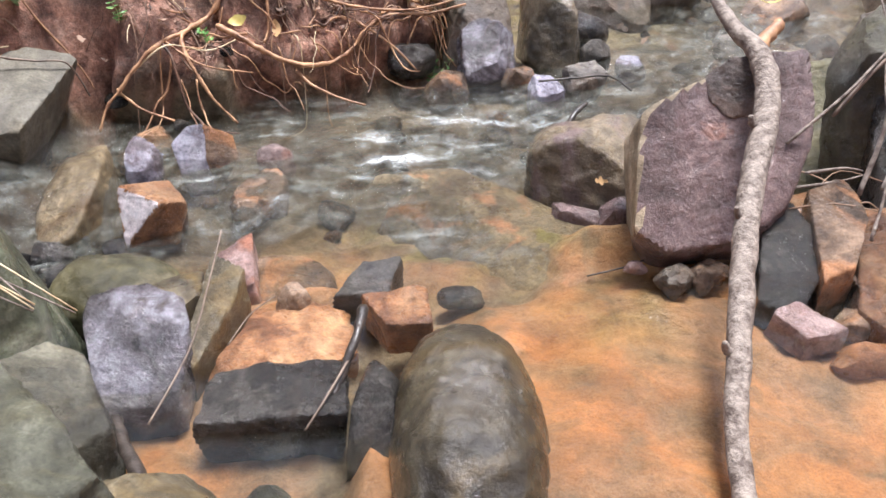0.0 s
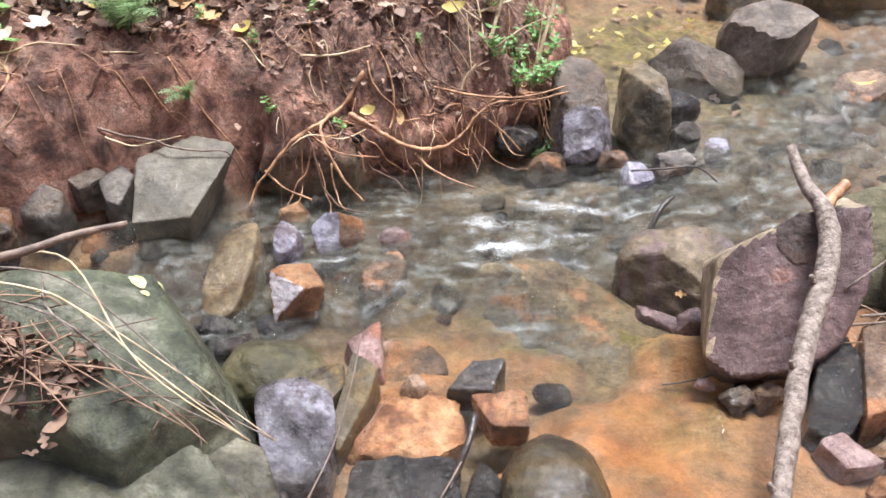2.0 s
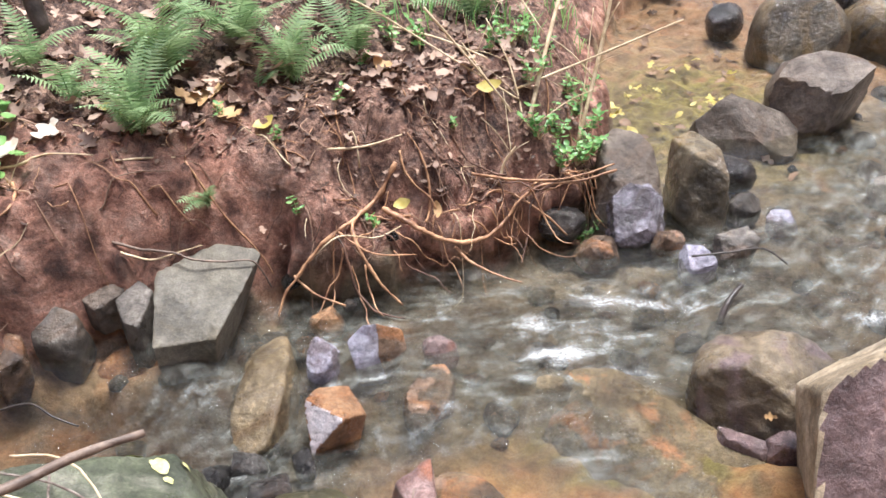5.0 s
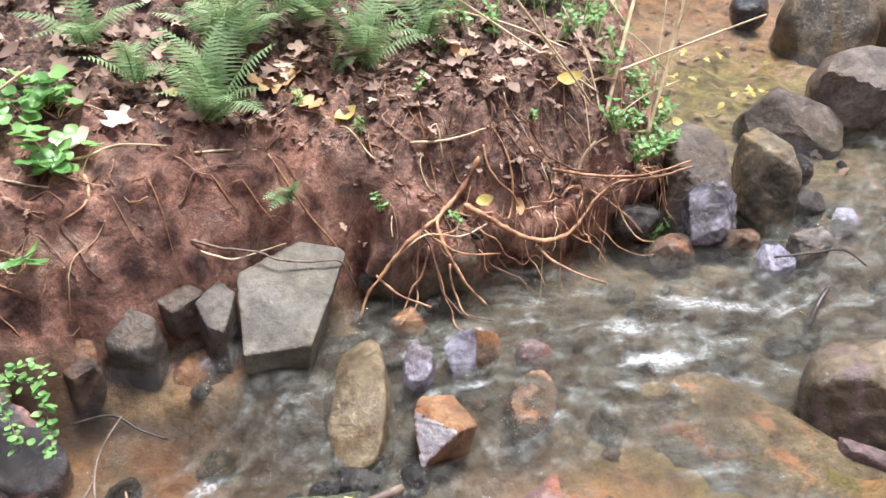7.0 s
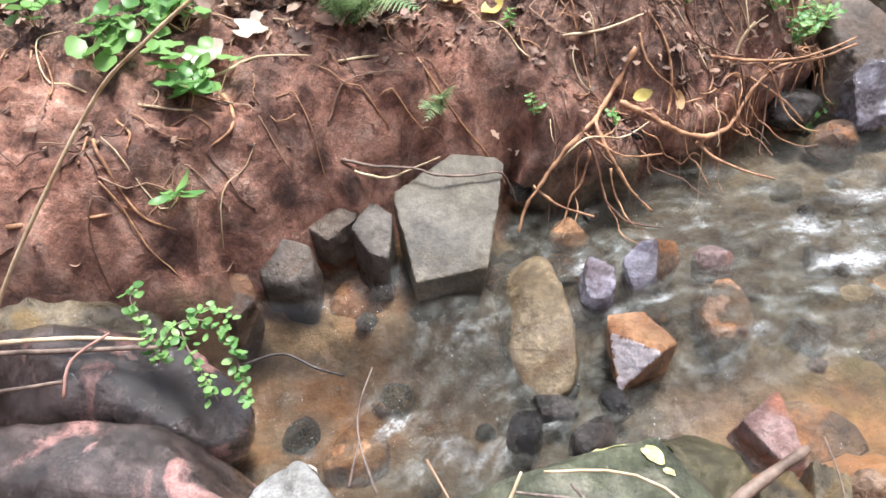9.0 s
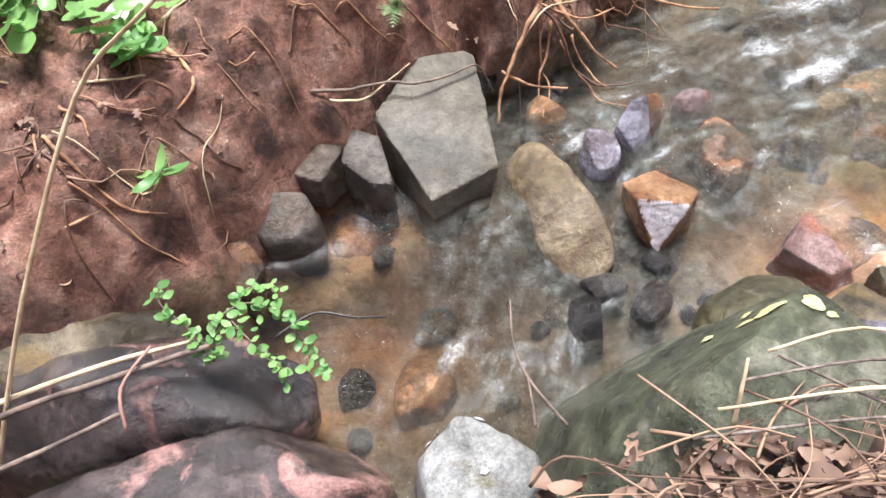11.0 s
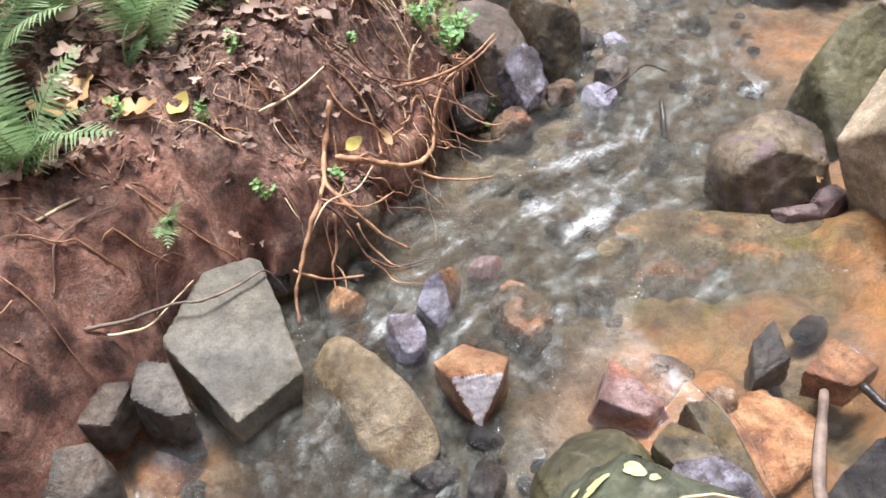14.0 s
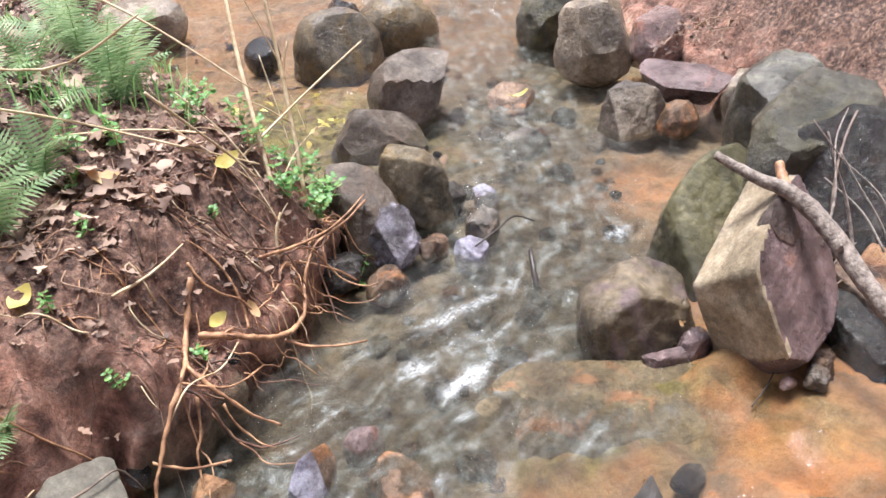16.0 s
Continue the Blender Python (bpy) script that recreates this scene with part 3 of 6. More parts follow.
def build_water():
    step = 0.017
    gx, gy = np.arange(-3.4, 4.2, step), np.arange(-0.2, 7.6, step)
    X, Y = np.meshgrid(gx, gy)
    level = water_level(X, Y)
    across, run = along(FLOW, X, Y)
    stir = np.zeros_like(X)
    for x, y, a, b, s in RIFFLES:
        stir = np.maximum(stir, s * np.exp(-((X - x) / a) ** 2 - ((Y - y) / b) ** 2))
    main = smooth(0.5, 0.15, np.abs(across)) * smooth(0.25, 0.05, shelf(X, Y))
    quick = np.clip(main * smooth(3.6, 2.9, Y) + 0.3 * main + stir, 0, 1)
    Z = level + (0.0012 + 0.0055 * quick) * waves(run * 1.1, across * 1.3, 0.26, 31) + 0.003 * quick * waves(X, Y, 0.09, 32) + 0.008 * stir * waves(X, Y, 0.13, 33)
    keep = (land(X, Y) < level + 0.17)
    n, k = len(gx), len(gy)
    i = np.arange(n * k).reshape(k, n)
    ok = keep[:-1, :-1] | keep[:-1, 1:] | keep[1:, 1:] | keep[1:, :-1]
    quads = np.stack([i[:-1, :-1], i[:-1, 1:], i[1:, 1:], i[1:, :-1]], -1)[ok]
    used = np.unique(quads)
    back_to = np.zeros(n * k, int)
    back_to[used] = np.arange(len(used))
    quads = back_to[quads]
    me = bpy.data.meshes.new("water")
    me.vertices.add(len(used))
    me.vertices.foreach_set("co", np.stack([X, Y, Z], -1).reshape(-1, 3)[used].astype(np.float32).ravel())
    me.loops.add(quads.size)
    me.loops.foreach_set("vertex_index", quads.astype(np.int32).ravel())
    me.polygons.add(len(quads))
    me.polygons.foreach_set("loop_start", np.arange(0, quads.size, 4, dtype=np.int32))
    me.polygons.foreach_set("use_smooth", np.ones(len(quads), dtype=bool))
    me.update(calc_edges=True)
    still = smooth(0.1, 0.45, shelf(X, Y))
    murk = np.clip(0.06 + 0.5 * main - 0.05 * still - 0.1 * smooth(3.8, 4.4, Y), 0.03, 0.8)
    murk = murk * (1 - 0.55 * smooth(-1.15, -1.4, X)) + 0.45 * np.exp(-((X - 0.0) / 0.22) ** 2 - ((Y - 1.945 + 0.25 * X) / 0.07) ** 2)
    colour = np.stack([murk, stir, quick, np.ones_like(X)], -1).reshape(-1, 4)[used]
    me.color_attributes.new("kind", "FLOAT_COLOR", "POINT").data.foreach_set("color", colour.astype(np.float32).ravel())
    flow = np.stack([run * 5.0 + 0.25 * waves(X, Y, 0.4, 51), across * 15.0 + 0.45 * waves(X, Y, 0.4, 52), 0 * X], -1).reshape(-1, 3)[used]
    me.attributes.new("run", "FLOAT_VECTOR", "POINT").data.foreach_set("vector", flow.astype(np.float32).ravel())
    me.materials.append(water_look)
    return tagged(new("water", me), "shallow running stream water with foam and ripples", "water", kind="structure")


build_ground()
build_water()


# ---- stones ----
BALLS = {}


def ball(detail):
    if detail not in BALLS:
        bm = bmesh.new()
        bmesh.ops.create_icosphere(bm, subdivisions=detail, radius=1.0)
        bm.verts.ensure_lookup_table()
        BALLS[detail] = (np.array([v.co[:] for v in bm.verts]), [tuple(v.index for v in f.verts) for f in bm.faces])
        bm.free()
    return BALLS[detail]


def stone_mesh(name, half, mat, seed, cuts=(), square=2.6, rough=0.08, turn=0.0, tilt=(0.0, 0.0), detail=4, sharp=26, chips=8):
    """A stone: a ball pressed towards a box (square), knocked flat by planes (nx, ny, nz, metres from its middle), then weathered."""
    p, faces = ball(detail)
    p = p / (np.abs(p) ** square).sum(1, keepdims=True) ** (1 / square)
    p = p * np.array(half)
    size = max(half)
    shift = Vector((seed * 3.7, seed * 1.9, seed * 5.3))
    broad = np.array([noise.noise(Vector(q) * (1.3 / size) + shift) for q in p])
    p = p * (1 + rough * 1.6 * broad)[:, None]
    spin = np.array(Euler((radians(tilt[0]), radians(tilt[1]), radians(turn))).to_matrix())
    p = p @ spin.T
    rng = random.Random(seed * 7 + 1)
    knocked = []
    for k in range(chips):
        v = Vector((rng.uniform(-1, 1), rng.uniform(-1, 1), rng.uniform(-0.35, 1))).normalized()
        knocked.append((v.x, v.y, v.z, float((p @ np.array(v)).max()) * rng.uniform(0.68, 0.92)))
    for nx, ny, nz, d in list(cuts) + knocked:
        v = np.array((nx, ny, nz)) / math.sqrt(nx * nx + ny * ny + nz * nz)
        over = np.maximum(p @ v - d, 0)
        p = p - (over * 0.985)[:, None] * v
    out = p / np.linalg.norm(p, axis=1, keepdims=True)
    fine = np.array([noise.fractal(Vector(q) * (4.5 / size) + shift, 0.9, 2.1, 4) for q in p])
    p = p + out * (fine * (0.014 + rough * 0.35) * size)[:, None]
    return mesh_of(name, p.tolist(), faces, mat, True, sharp)


def stone(name, at, half, mat, seed, label, group="", category="rock", **shape):
    return thing(name, stone_mesh(name, half, mat, seed, **shape), at, label, category, group)


def size_of(p):
    return float((p.max(0) - p.min(0)).max())


def ripple3(p, shift, size):
    """A cheap smooth swell over points, about -1 to 1."""
    q = p * (6.283 / size) + np.array(shift)
    return (np.sin(q[:, 0] + 1.3 * np.sin(q[:, 1])) + np.sin(q[:, 1] * 1.1 + 1.2 * np.sin(q[:, 2])) + np.sin(q[:, 2] * 0.9 + 1.4 * np.sin(q[:, 0]))) / 2.2


def faceted(name, points, mat, seed, label, chip=0.006, worn=80.0, second=None, group="", knocks=7):
    """A broken stone, the hull of its corners, with edges worn, corners knocked off and faces left rough."""
    rng = random.Random(seed * 5 + 2)
    corners = [Vector(c) for c in points]
    centre = sum(corners, Vector()) / len(corners)
    bm = bmesh.new()
    for c in corners:
        bm.verts.new(c - centre)
    bmesh.ops.convex_hull(bm, input=list(bm.verts))
    bm.normal_update()
    sides = {}
    for f in bm.faces:
        d = f.normal.dot(f.verts[0].co)
        if f.calc_area() > 1e-5 and d > 0.002:
            sides[(round(f.normal.x, 2), round(f.normal.y, 2), round(f.normal.z, 2))] = (f.normal.copy(), d)
    bm.free()
    planes = list(sides.values())
    p = np.array([tuple(c - centre) for c in corners])
    for k in range(knocks):
        v = Vector((rng.uniform(-1, 1), rng.uniform(-1, 1), rng.uniform(-0.3, 0.7))).normalized()
        planes.append((v, float((p @ np.array(v)).max()) * rng.uniform(0.94, 0.99)))
    half = np.maximum(np.abs(p).max(0), 0.02)
    u, faces = ball(6 if size_of(p) > 0.3 else 5)
    u = u * half
    u = u / np.linalg.norm(u, axis=1, keepdims=True)
    shift = Vector((seed * 3.7, seed * 1.9, seed * 5.3))
    total, most, facet = np.zeros(len(u)), np.zeros(len(u)), np.zeros(len(u), int)
    for k, (v, d) in enumerate(planes):
        swell = ripple3(u, shift * (k + 1), 1.9)
        near = np.maximum(u @ np.array(v) / (d * (1 + chip * 2.2 * swell)), 0)
        total += near ** worn
        if k < len(sides):
            near = u @ np.array(v) / d
            facet = np.where(near > most, k, facet)
            most = np.maximum(near, most)
    q = u * (total ** (-1 / worn) * 1.004)[:, None]
    fine = np.array([noise.fractal(Vector(c) * 16 + shift, 0.85, 2.2, 5) for c in q])
    pits = np.minimum(0.0, ripple3(q, shift, 0.05) * 0.6 + 0.2)
    q = q + u * (chip * 0.85 * fine + chip * 0.45 * pits)[:, None]
    me = mesh_of(name, q.tolist(), faces, mat, True, 38)
    if second:
        other, (sx, sy, sz), least = second
        me.materials.append(other)
        chosen = [v.x * sx + v.y * sy + v.z * sz > least for v, _ in planes]
        for f in me.polygons:
            if chosen[facet[f.vertices[0]]]:
                f.material_index = 1
    return thing(name, me, centre, label, "rock", group)


def slab(name, top, thick, mat, seed, label, flare=-0.06, drift=(0.0, 0.0), chip=0.007, group="", worn=60.0, second=None):
    """A broken stone from the corners of its upper face: sides down to its foot (flare: wider below)."""
    rng = random.Random(seed * 5 + 2)
    mid = sum((Vector(c) for c in top), Vector()) / len(top)
    low = min(c[2] for c in top) - thick
    corners = list(top)
    for c in top:
        waver = rng.uniform(-0.1, 0.1)
        corners.append((mid.x + (c[0] - mid.x) * (1 + flare + waver) + drift[0], mid.y + (c[1] - mid.y) * (1 + flare + waver) + drift[1], low))
    return faceted(name, corners, mat, seed, label, chip, worn, second, group)


# ---- stones along the far bank ----
faceted("flat_slab", [(-1.365, 2.325, 0.24), (-1.283, 2.09, 0.14), (-1.1, 2.135, 0.155), (-1.062, 2.49, 0.24), (-1.2, 2.48, 0.275), (-1.36, 2.33, 0.04), (-1.283, 2.1, -0.06), (-1.14, 2.15, -0.06), (-1.17, 2.48, 0.0)], slate, 3, "flat grey-green slab of stone jutting from the bank", 0.004, 110.0, knocks=3)
slab("stone", [(-1.475, 2.25, 0.19), (-1.41, 2.165, 0.165), (-1.36, 2.165, 0.155), (-1.365, 2.3, 0.2), (-1.43, 2.33, 0.21)], 0.2, grey, 11, "grey wedge of stone standing against the slab", 0.0)
slab("stone", [(-1.605, 2.26, 0.18), (-1.53, 2.215, 0.168), (-1.46, 2.285, 0.19), (-1.5, 2.37, 0.225), (-1.6, 2.36, 0.215)], 0.11, brown_grey, 12, "flat brown-grey stone set in the earth bank")
faceted("stone", [(-1.72, 2.15, 0.15), (-1.66, 2.2, 0.2), (-1.575, 2.19, 0.18), (-1.55, 2.13, 0.12), (-1.62, 2.095, 0.125), (-1.69, 2.105, 0.1), (-1.69, 2.1, -0.06), (-1.57, 2.1, -0.06), (-1.56, 2.22, 0.0), (-1.7, 2.22, 0.0)], grey, 13, "dark angular stone at the foot of the bank", 0.006, 20.0)
slab("stone", [(-1.84, 2.12, 0.13), (-1.8, 2.02, 0.105), (-1.75, 1.995, 0.085), (-1.705, 2.07, 0.09), (-1.745, 2.14, 0.135)], 0.14, brown, 14, "reddish brown stone at the water's edge", 0.06)
stone("stone", (-1.62, 2.27, 0.12), (0.04, 0.035, 0.04), dark, 15, "small dark stone wedged between larger ones", detail=3)
stone("stone", (0.16, 3.09, 0.07), (0.12, 0.1, 0.12), violet, 16, "wet sheen-tinted violet rock with a rough face", cuts=[(0.1, -0.8, 0.6, 0.075), (0.8, -0.5, 0.3, 0.085)], square=3.2, turn=20, rough=0.14)
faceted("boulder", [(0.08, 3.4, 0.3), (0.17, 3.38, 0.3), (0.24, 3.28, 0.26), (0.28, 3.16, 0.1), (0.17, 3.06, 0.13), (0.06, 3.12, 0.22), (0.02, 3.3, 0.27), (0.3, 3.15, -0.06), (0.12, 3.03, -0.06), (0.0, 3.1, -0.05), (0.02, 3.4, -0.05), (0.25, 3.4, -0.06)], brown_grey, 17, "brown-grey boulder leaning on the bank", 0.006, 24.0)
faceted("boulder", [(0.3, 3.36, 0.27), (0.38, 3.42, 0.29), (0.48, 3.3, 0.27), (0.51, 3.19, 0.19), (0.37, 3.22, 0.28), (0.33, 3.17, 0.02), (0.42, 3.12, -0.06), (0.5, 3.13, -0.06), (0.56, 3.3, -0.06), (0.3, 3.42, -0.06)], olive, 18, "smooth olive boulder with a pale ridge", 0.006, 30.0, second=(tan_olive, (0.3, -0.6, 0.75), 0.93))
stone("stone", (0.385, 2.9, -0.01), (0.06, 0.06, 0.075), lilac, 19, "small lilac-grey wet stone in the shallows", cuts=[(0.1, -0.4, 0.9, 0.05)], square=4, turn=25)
stone("stone", (0.52, 3.0, 0.01), (0.09, 0.065, 0.08), grey, 20, "gravelly grey stone in the shallows", cuts=[(0.3, -0.4, 0.85, 0.055)], turn=30, rough=0.15)
stone("stone", (0.29, 3.02, 0.0), (0.06, 0.05, 0.06), brown, 21, "small reddish stone between wet rocks", rough=0.15)
stone("stone", (0.03, 2.95, -0.02), (0.085, 0.065, 0.065), brown, 22, "brown stone under the hanging roots", turn=20)
stone("stone", (-0.1, 3.03, 0.06), (0.09, 0.06, 0.07), dark, 23, "dark wet stone under the hanging roots")
stone("stone", (0.6, 3.3, -0.01), (0.07, 0.07, 0.075), grey, 24, "rounded grey stone standing in the stream")
stone("stone", (0.74, 3.24, -0.03), (0.06, 0.05, 0.05), lilac, 25, "small violet stone in the stream", cuts=[(0, -0.2, 1, 0.035)], square=4)
stone("stone", (0.56, 3.58, 0.0), (0.13, 0.08, 0.08), dark, 26, "dark flat stone behind the boulders")
stone("boulder", (0.72, 4.02, 0.0), (0.24, 0.13, 0.15), brown_grey, 27, "grey sloping rock streaked with paler bands", cuts=[(0.35, -0.5, 0.8, 0.09), (-0.2, -0.8, 0.5, 0.11)], square=3.5, turn=-8)
stone("boulder", (1.06, 4.18, 0.09), (0.22, 0.2, 0.22), brown_grey, 28, "angular dark rock with a flat tilted top", cuts=[(-0.1, -0.35, 0.93, 0.17), (-0.5, -0.85, 0.2, 0.17), (0.75, -0.62, -0.25, 0.13)], square=4.5, turn=15)
stone("boulder", (1.16, 5.12, 0.05), (0.27, 0.27, 0.29), olive, 29, "large rounded olive boulder beside the stream", square=2.2, rough=0.05, chips=1)
stone("boulder", (1.72, 5.3, 0.03), (0.3, 0.24, 0.25), olive, 30, "large rounded grey boulder in the stream", square=2.2, rough=0.06, chips=1)
stone("stone", (0.8, 5.4, 0.07), (0.11, 0.1, 0.12), dark, 31, "dark round stone on orange silt", square=2.2, rough=0.05, chips=1)
stone("stone", (1.48, 5.55, 0.15), (0.1, 0.1, 0.12), dark, 32, "dark stone wedged between boulders")
stone("boulder", (0.35, 6.3, 0.15), (0.32, 0.2, 0.2), tan, 33, "pale tan boulder on the far bank", cuts=[(0, -0.3, 0.95, 0.14)])
stone("stone", (1.5, 3.93, -0.02), (0.17, 0.12, 0.1), brown, 34, "brown rock standing in midstream with a leaf on it", cuts=[(-0.3, -0.3, 0.9, 0.07)], turn=20)
stone("stone", (1.27, 3.55, -0.05), (0.12, 0.09, 0.06), grey, 35, "flat grey stone awash in the stream", square=3.5)

# ---- stones of the right-hand bank ----
stone("boulder", (2.1, 3.88, 0.2), (0.21, 0.18, 0.22), tan, 40, "pale angular boulder on the far side of the pool", cuts=[(-0.5, -0.75, 0.4, 0.15), (0.6, -0.7, 0.3, 0.16)], square=3.6, turn=10)
stone("stone", (2.4, 3.72, 0.18), (0.17, 0.14, 0.17), pink, 41, "pinkish brown rock on the red bank", cuts=[(-0.3, -0.6, 0.7, 0.12)], square=3.4)
faceted("stone", [(1.9, 3.4, 0.19), (2.05, 3.5, 0.2), (2.2, 3.2, 0.2), (2.2, 3.05, 0.17), (2.0, 3.0, 0.16), (1.86, 3.2, 0.17), (1.95, 3.35, 0.08), (2.15, 3.2, 0.07), (2.02, 3.07, 0.07), (1.9, 3.25, 0.07)], purple, 42, "flat reddish rock at the pool's edge", 0.008, 60.0, knocks=4)
faceted("stone", [(1.62, 3.36, 0.19), (1.72, 3.33, 0.21), (1.8, 3.2, 0.19), (1.6, 3.3, 0.12), (1.57, 3.21, -0.04), (1.72, 3.15, -0.04), (1.88, 3.14, -0.04), (1.86, 3.2, 0.1), (1.8, 3.4, 0.1), (1.6, 3.4, -0.04)], brown_grey, 43, "angular brown rock with a pale face in the pool", 0.008, 70.0, second=(tan, (-0.6, -0.75, 0.3), 0.9), knocks=3)
stone("stone", (1.83, 3.1, 0.04), (0.1, 0.09, 0.09), brown, 44, "small brown stone beside the orange pool")
stone("stone", (1.98, 2.83, 0.12), (0.1, 0.11, 0.2), tan, 45, "upright orange-tan stone beside pale boulders", cuts=[(-0.2, -0.5, 0.85, 0.15)], square=4, turn=20)
stone("boulder", (2.3, 4.5, 0.15), (0.16, 0.2, 0.26), mossy, 46, "dark mossy boulder standing upstream of the pool", square=2.6)
stone("boulder", (1.7, 2.42, 0.2), (0.27, 0.26, 0.36), pale, 47, "large pale grey boulder with a flat crown", cuts=[(-0.3, -0.2, 0.93, 0.3), (0.7, -0.3, 0.6, 0.25)], square=2.8, turn=20, detail=5)
faceted("boulder", [(0.86, 2.43, -0.1), (0.94, 2.53, -0.1), (0.885, 2.43, 0.2), (1.0, 2.43, 0.3), (1.12, 2.44, 0.335), (1.3, 2.42, 0.33), (0.75, 2.17, -0.1), (0.75, 2.15, 0.05), (1.3, 2.1, 0.1), (1.4, 2.5, -0.1), (1.2, 2.62, -0.1), (0.9, 2.1, -0.1)], moss_olive, 48, "dark olive boulder rising from the stream", 0.008, 22.0, knocks=2)
stone("boulder", (1.36, 2.12, 0.25), (0.3, 0.27, 0.38), mossy, 49, "broad olive-grey boulder behind the branch", cuts=[(-0.25, -0.3, 0.92, 0.28), (-0.5, -0.85, 0.1, 0.2)], square=3, turn=15, detail=5)
faceted("boulder", [(0.478, 1.805, 0.4), (0.5, 1.822, 0.42), (0.608, 1.866, 0.462), (0.72, 1.915, 0.512), (0.85, 1.935, 0.516), (0.872, 1.83, 0.371), (0.814, 1.729, 0.242), (0.702, 1.671, 0.179), (0.541, 1.641, 0.158), (0.472, 1.666, 0.2), (0.492, 2.005, 0.25), (0.727, 2.048, 0.41), (0.83, 2.08, 0.46), (0.52, 1.9, 0.0), (0.55, 1.75, 0.02), (0.8, 1.8, 0.02), (0.8, 2.0, 0.0)], purple, 50, "large purple-brown block of rock with a tan side", 0.005, 90.0, second=(sand, (-0.86, 0.35, 0.35), 0.5), knocks=2)
faceted("rock", [(0.615, 1.872, 0.475), (0.68, 1.9, 0.51), (0.735, 1.9, 0.51), (0.745, 1.83, 0.395), (0.67, 1.82, 0.395), (0.625, 1.84, 0.43), (0.63, 1.93, 0.42), (0.72, 1.95, 0.46), (0.72, 1.88, 0.36), (0.65, 1.88, 0.37)], dark_brown, 64, "dark broken knob on the purple block", 0.006, 30.0)
stone("boulder", (0.48, 2.17, 0.04), (0.2, 0.17, 0.17), brown_olive, 51, "rounded olive and purple boulder in the shallows", cuts=[(-0.3, -0.85, 0.25, 0.13), (0.3, -0.3, 0.9, 0.145)], square=2.8, turn=-20, detail=5, chips=1, sharp=50)
stone("stone", (0.4, 2.0, 0.02), (0.075, 0.03, 0.035), purple, 52, "thin purple shard under the boulder", square=5, turn=-25)
stone("stone", (0.5, 1.97, 0.05), (0.05, 0.04, 0.05), purple, 53, "small purple stone wedged under the boulder", square=4)
stone("stone", (0.57, 1.625, 0.1), (0.035, 0.03, 0.03), grey, 54, "small blue-grey stone under the purple block", square=5, rough=0.25, turn=30)
stone("stone", (0.64, 1.65, 0.1), (0.04, 0.03, 0.025), brown, 55, "small brown stone under the purple block", square=5, rough=0.25, turn=30)
stone("pebble", (0.485, 1.66, 0.105), (0.03, 0.018, 0.015), pink, 56, "pale cream pebble at the foot of the block", detail=3, square=2.2)
slab("stone", [(0.77, 1.74, 0.19), (0.71, 1.53, 0.13), (0.78, 1.48, 0.12), (0.885, 1.63, 0.18), (0.84, 1.78, 0.22)], 0.16, dark, 57, "dark blue-grey faceted stone beside the purple block", 0.05)
slab("stone", [(0.73, 1.49, 0.125), (0.78, 1.42, 0.115), (0.87, 1.45, 0.12), (0.79, 1.515, 0.135)], 0.05, pink, 58, "pale pink stone on wet silt", 0.1)
slab("stone", [(0.87, 1.79, 0.25), (0.84, 1.54, 0.17), (0.91, 1.57, 0.19), (0.97, 1.69, 0.24), (0.95, 1.82, 0.27)], 0.2, brown, 59, "reddish brown angular stone among dead twigs", 0.05)
slab("stone", [(1.0, 1.8, 0.19), (0.9, 1.49, 0.135), (0.96, 1.4, 0.125), (1.16, 1.5, 0.2), (1.14, 1.8, 0.23)], 0.16, rust, 60, "orange-stained flat-topped rock beside the wet silt", 0.04)
stone("stone", (0.93, 1.5, 0.09), (0.06, 0.04, 0.04), brown, 61, "small wet brown stone at the silt's edge", detail=3)
stone("stone", (0.9, 1.4, 0.08), (0.07, 0.035, 0.035), rust, 62, "wet orange stone at the pool's edge", detail=3)
stone("boulder", (1.22, 1.95, 0.25), (0.13, 0.22, 0.36), dark, 63, "tall dark rock behind the tangle of twigs", cuts=[(-0.8, -0.4, 0.4, 0.1)], square=3)

# ---- stones in midstream ----
slab("ledge", [(-0.2, 2.27, -0.01), (-0.14, 2.06, -0.075), (0.06, 1.88, -0.07), (0.34, 1.74, -0.01), (0.5, 1.9, 0.036), (0.27, 2.14, 0.03), (0.06, 2.31, 0.012)], 0.14, gritty, 69, "flat olive ledge awash at the edge of the stream", 0.5, (0.0, 0.0), 0.008, worn=24.0)
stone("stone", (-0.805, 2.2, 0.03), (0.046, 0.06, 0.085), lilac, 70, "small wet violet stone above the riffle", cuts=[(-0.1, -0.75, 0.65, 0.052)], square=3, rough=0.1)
faceted("stone", [(-0.74, 2.255, 0.075), (-0.708, 2.208, 0.01), (-0.643, 2.25, 0.025), (-0.65, 2.285, 0.128), (-0.695, 2.282, 0.118), (-0.565, 2.325, 0.01), (-0.585, 2.34, 0.07), (-0.7, 2.23, -0.09), (-0.62, 2.25, -0.09), (-0.72, 2.34, -0.09)], lilac, 71, "wet stone with a flat face toned lilac for sheen and a brown side", 0.004, 80.0, second=(brown, (0.8, 0.05, 0.25), 0.55))
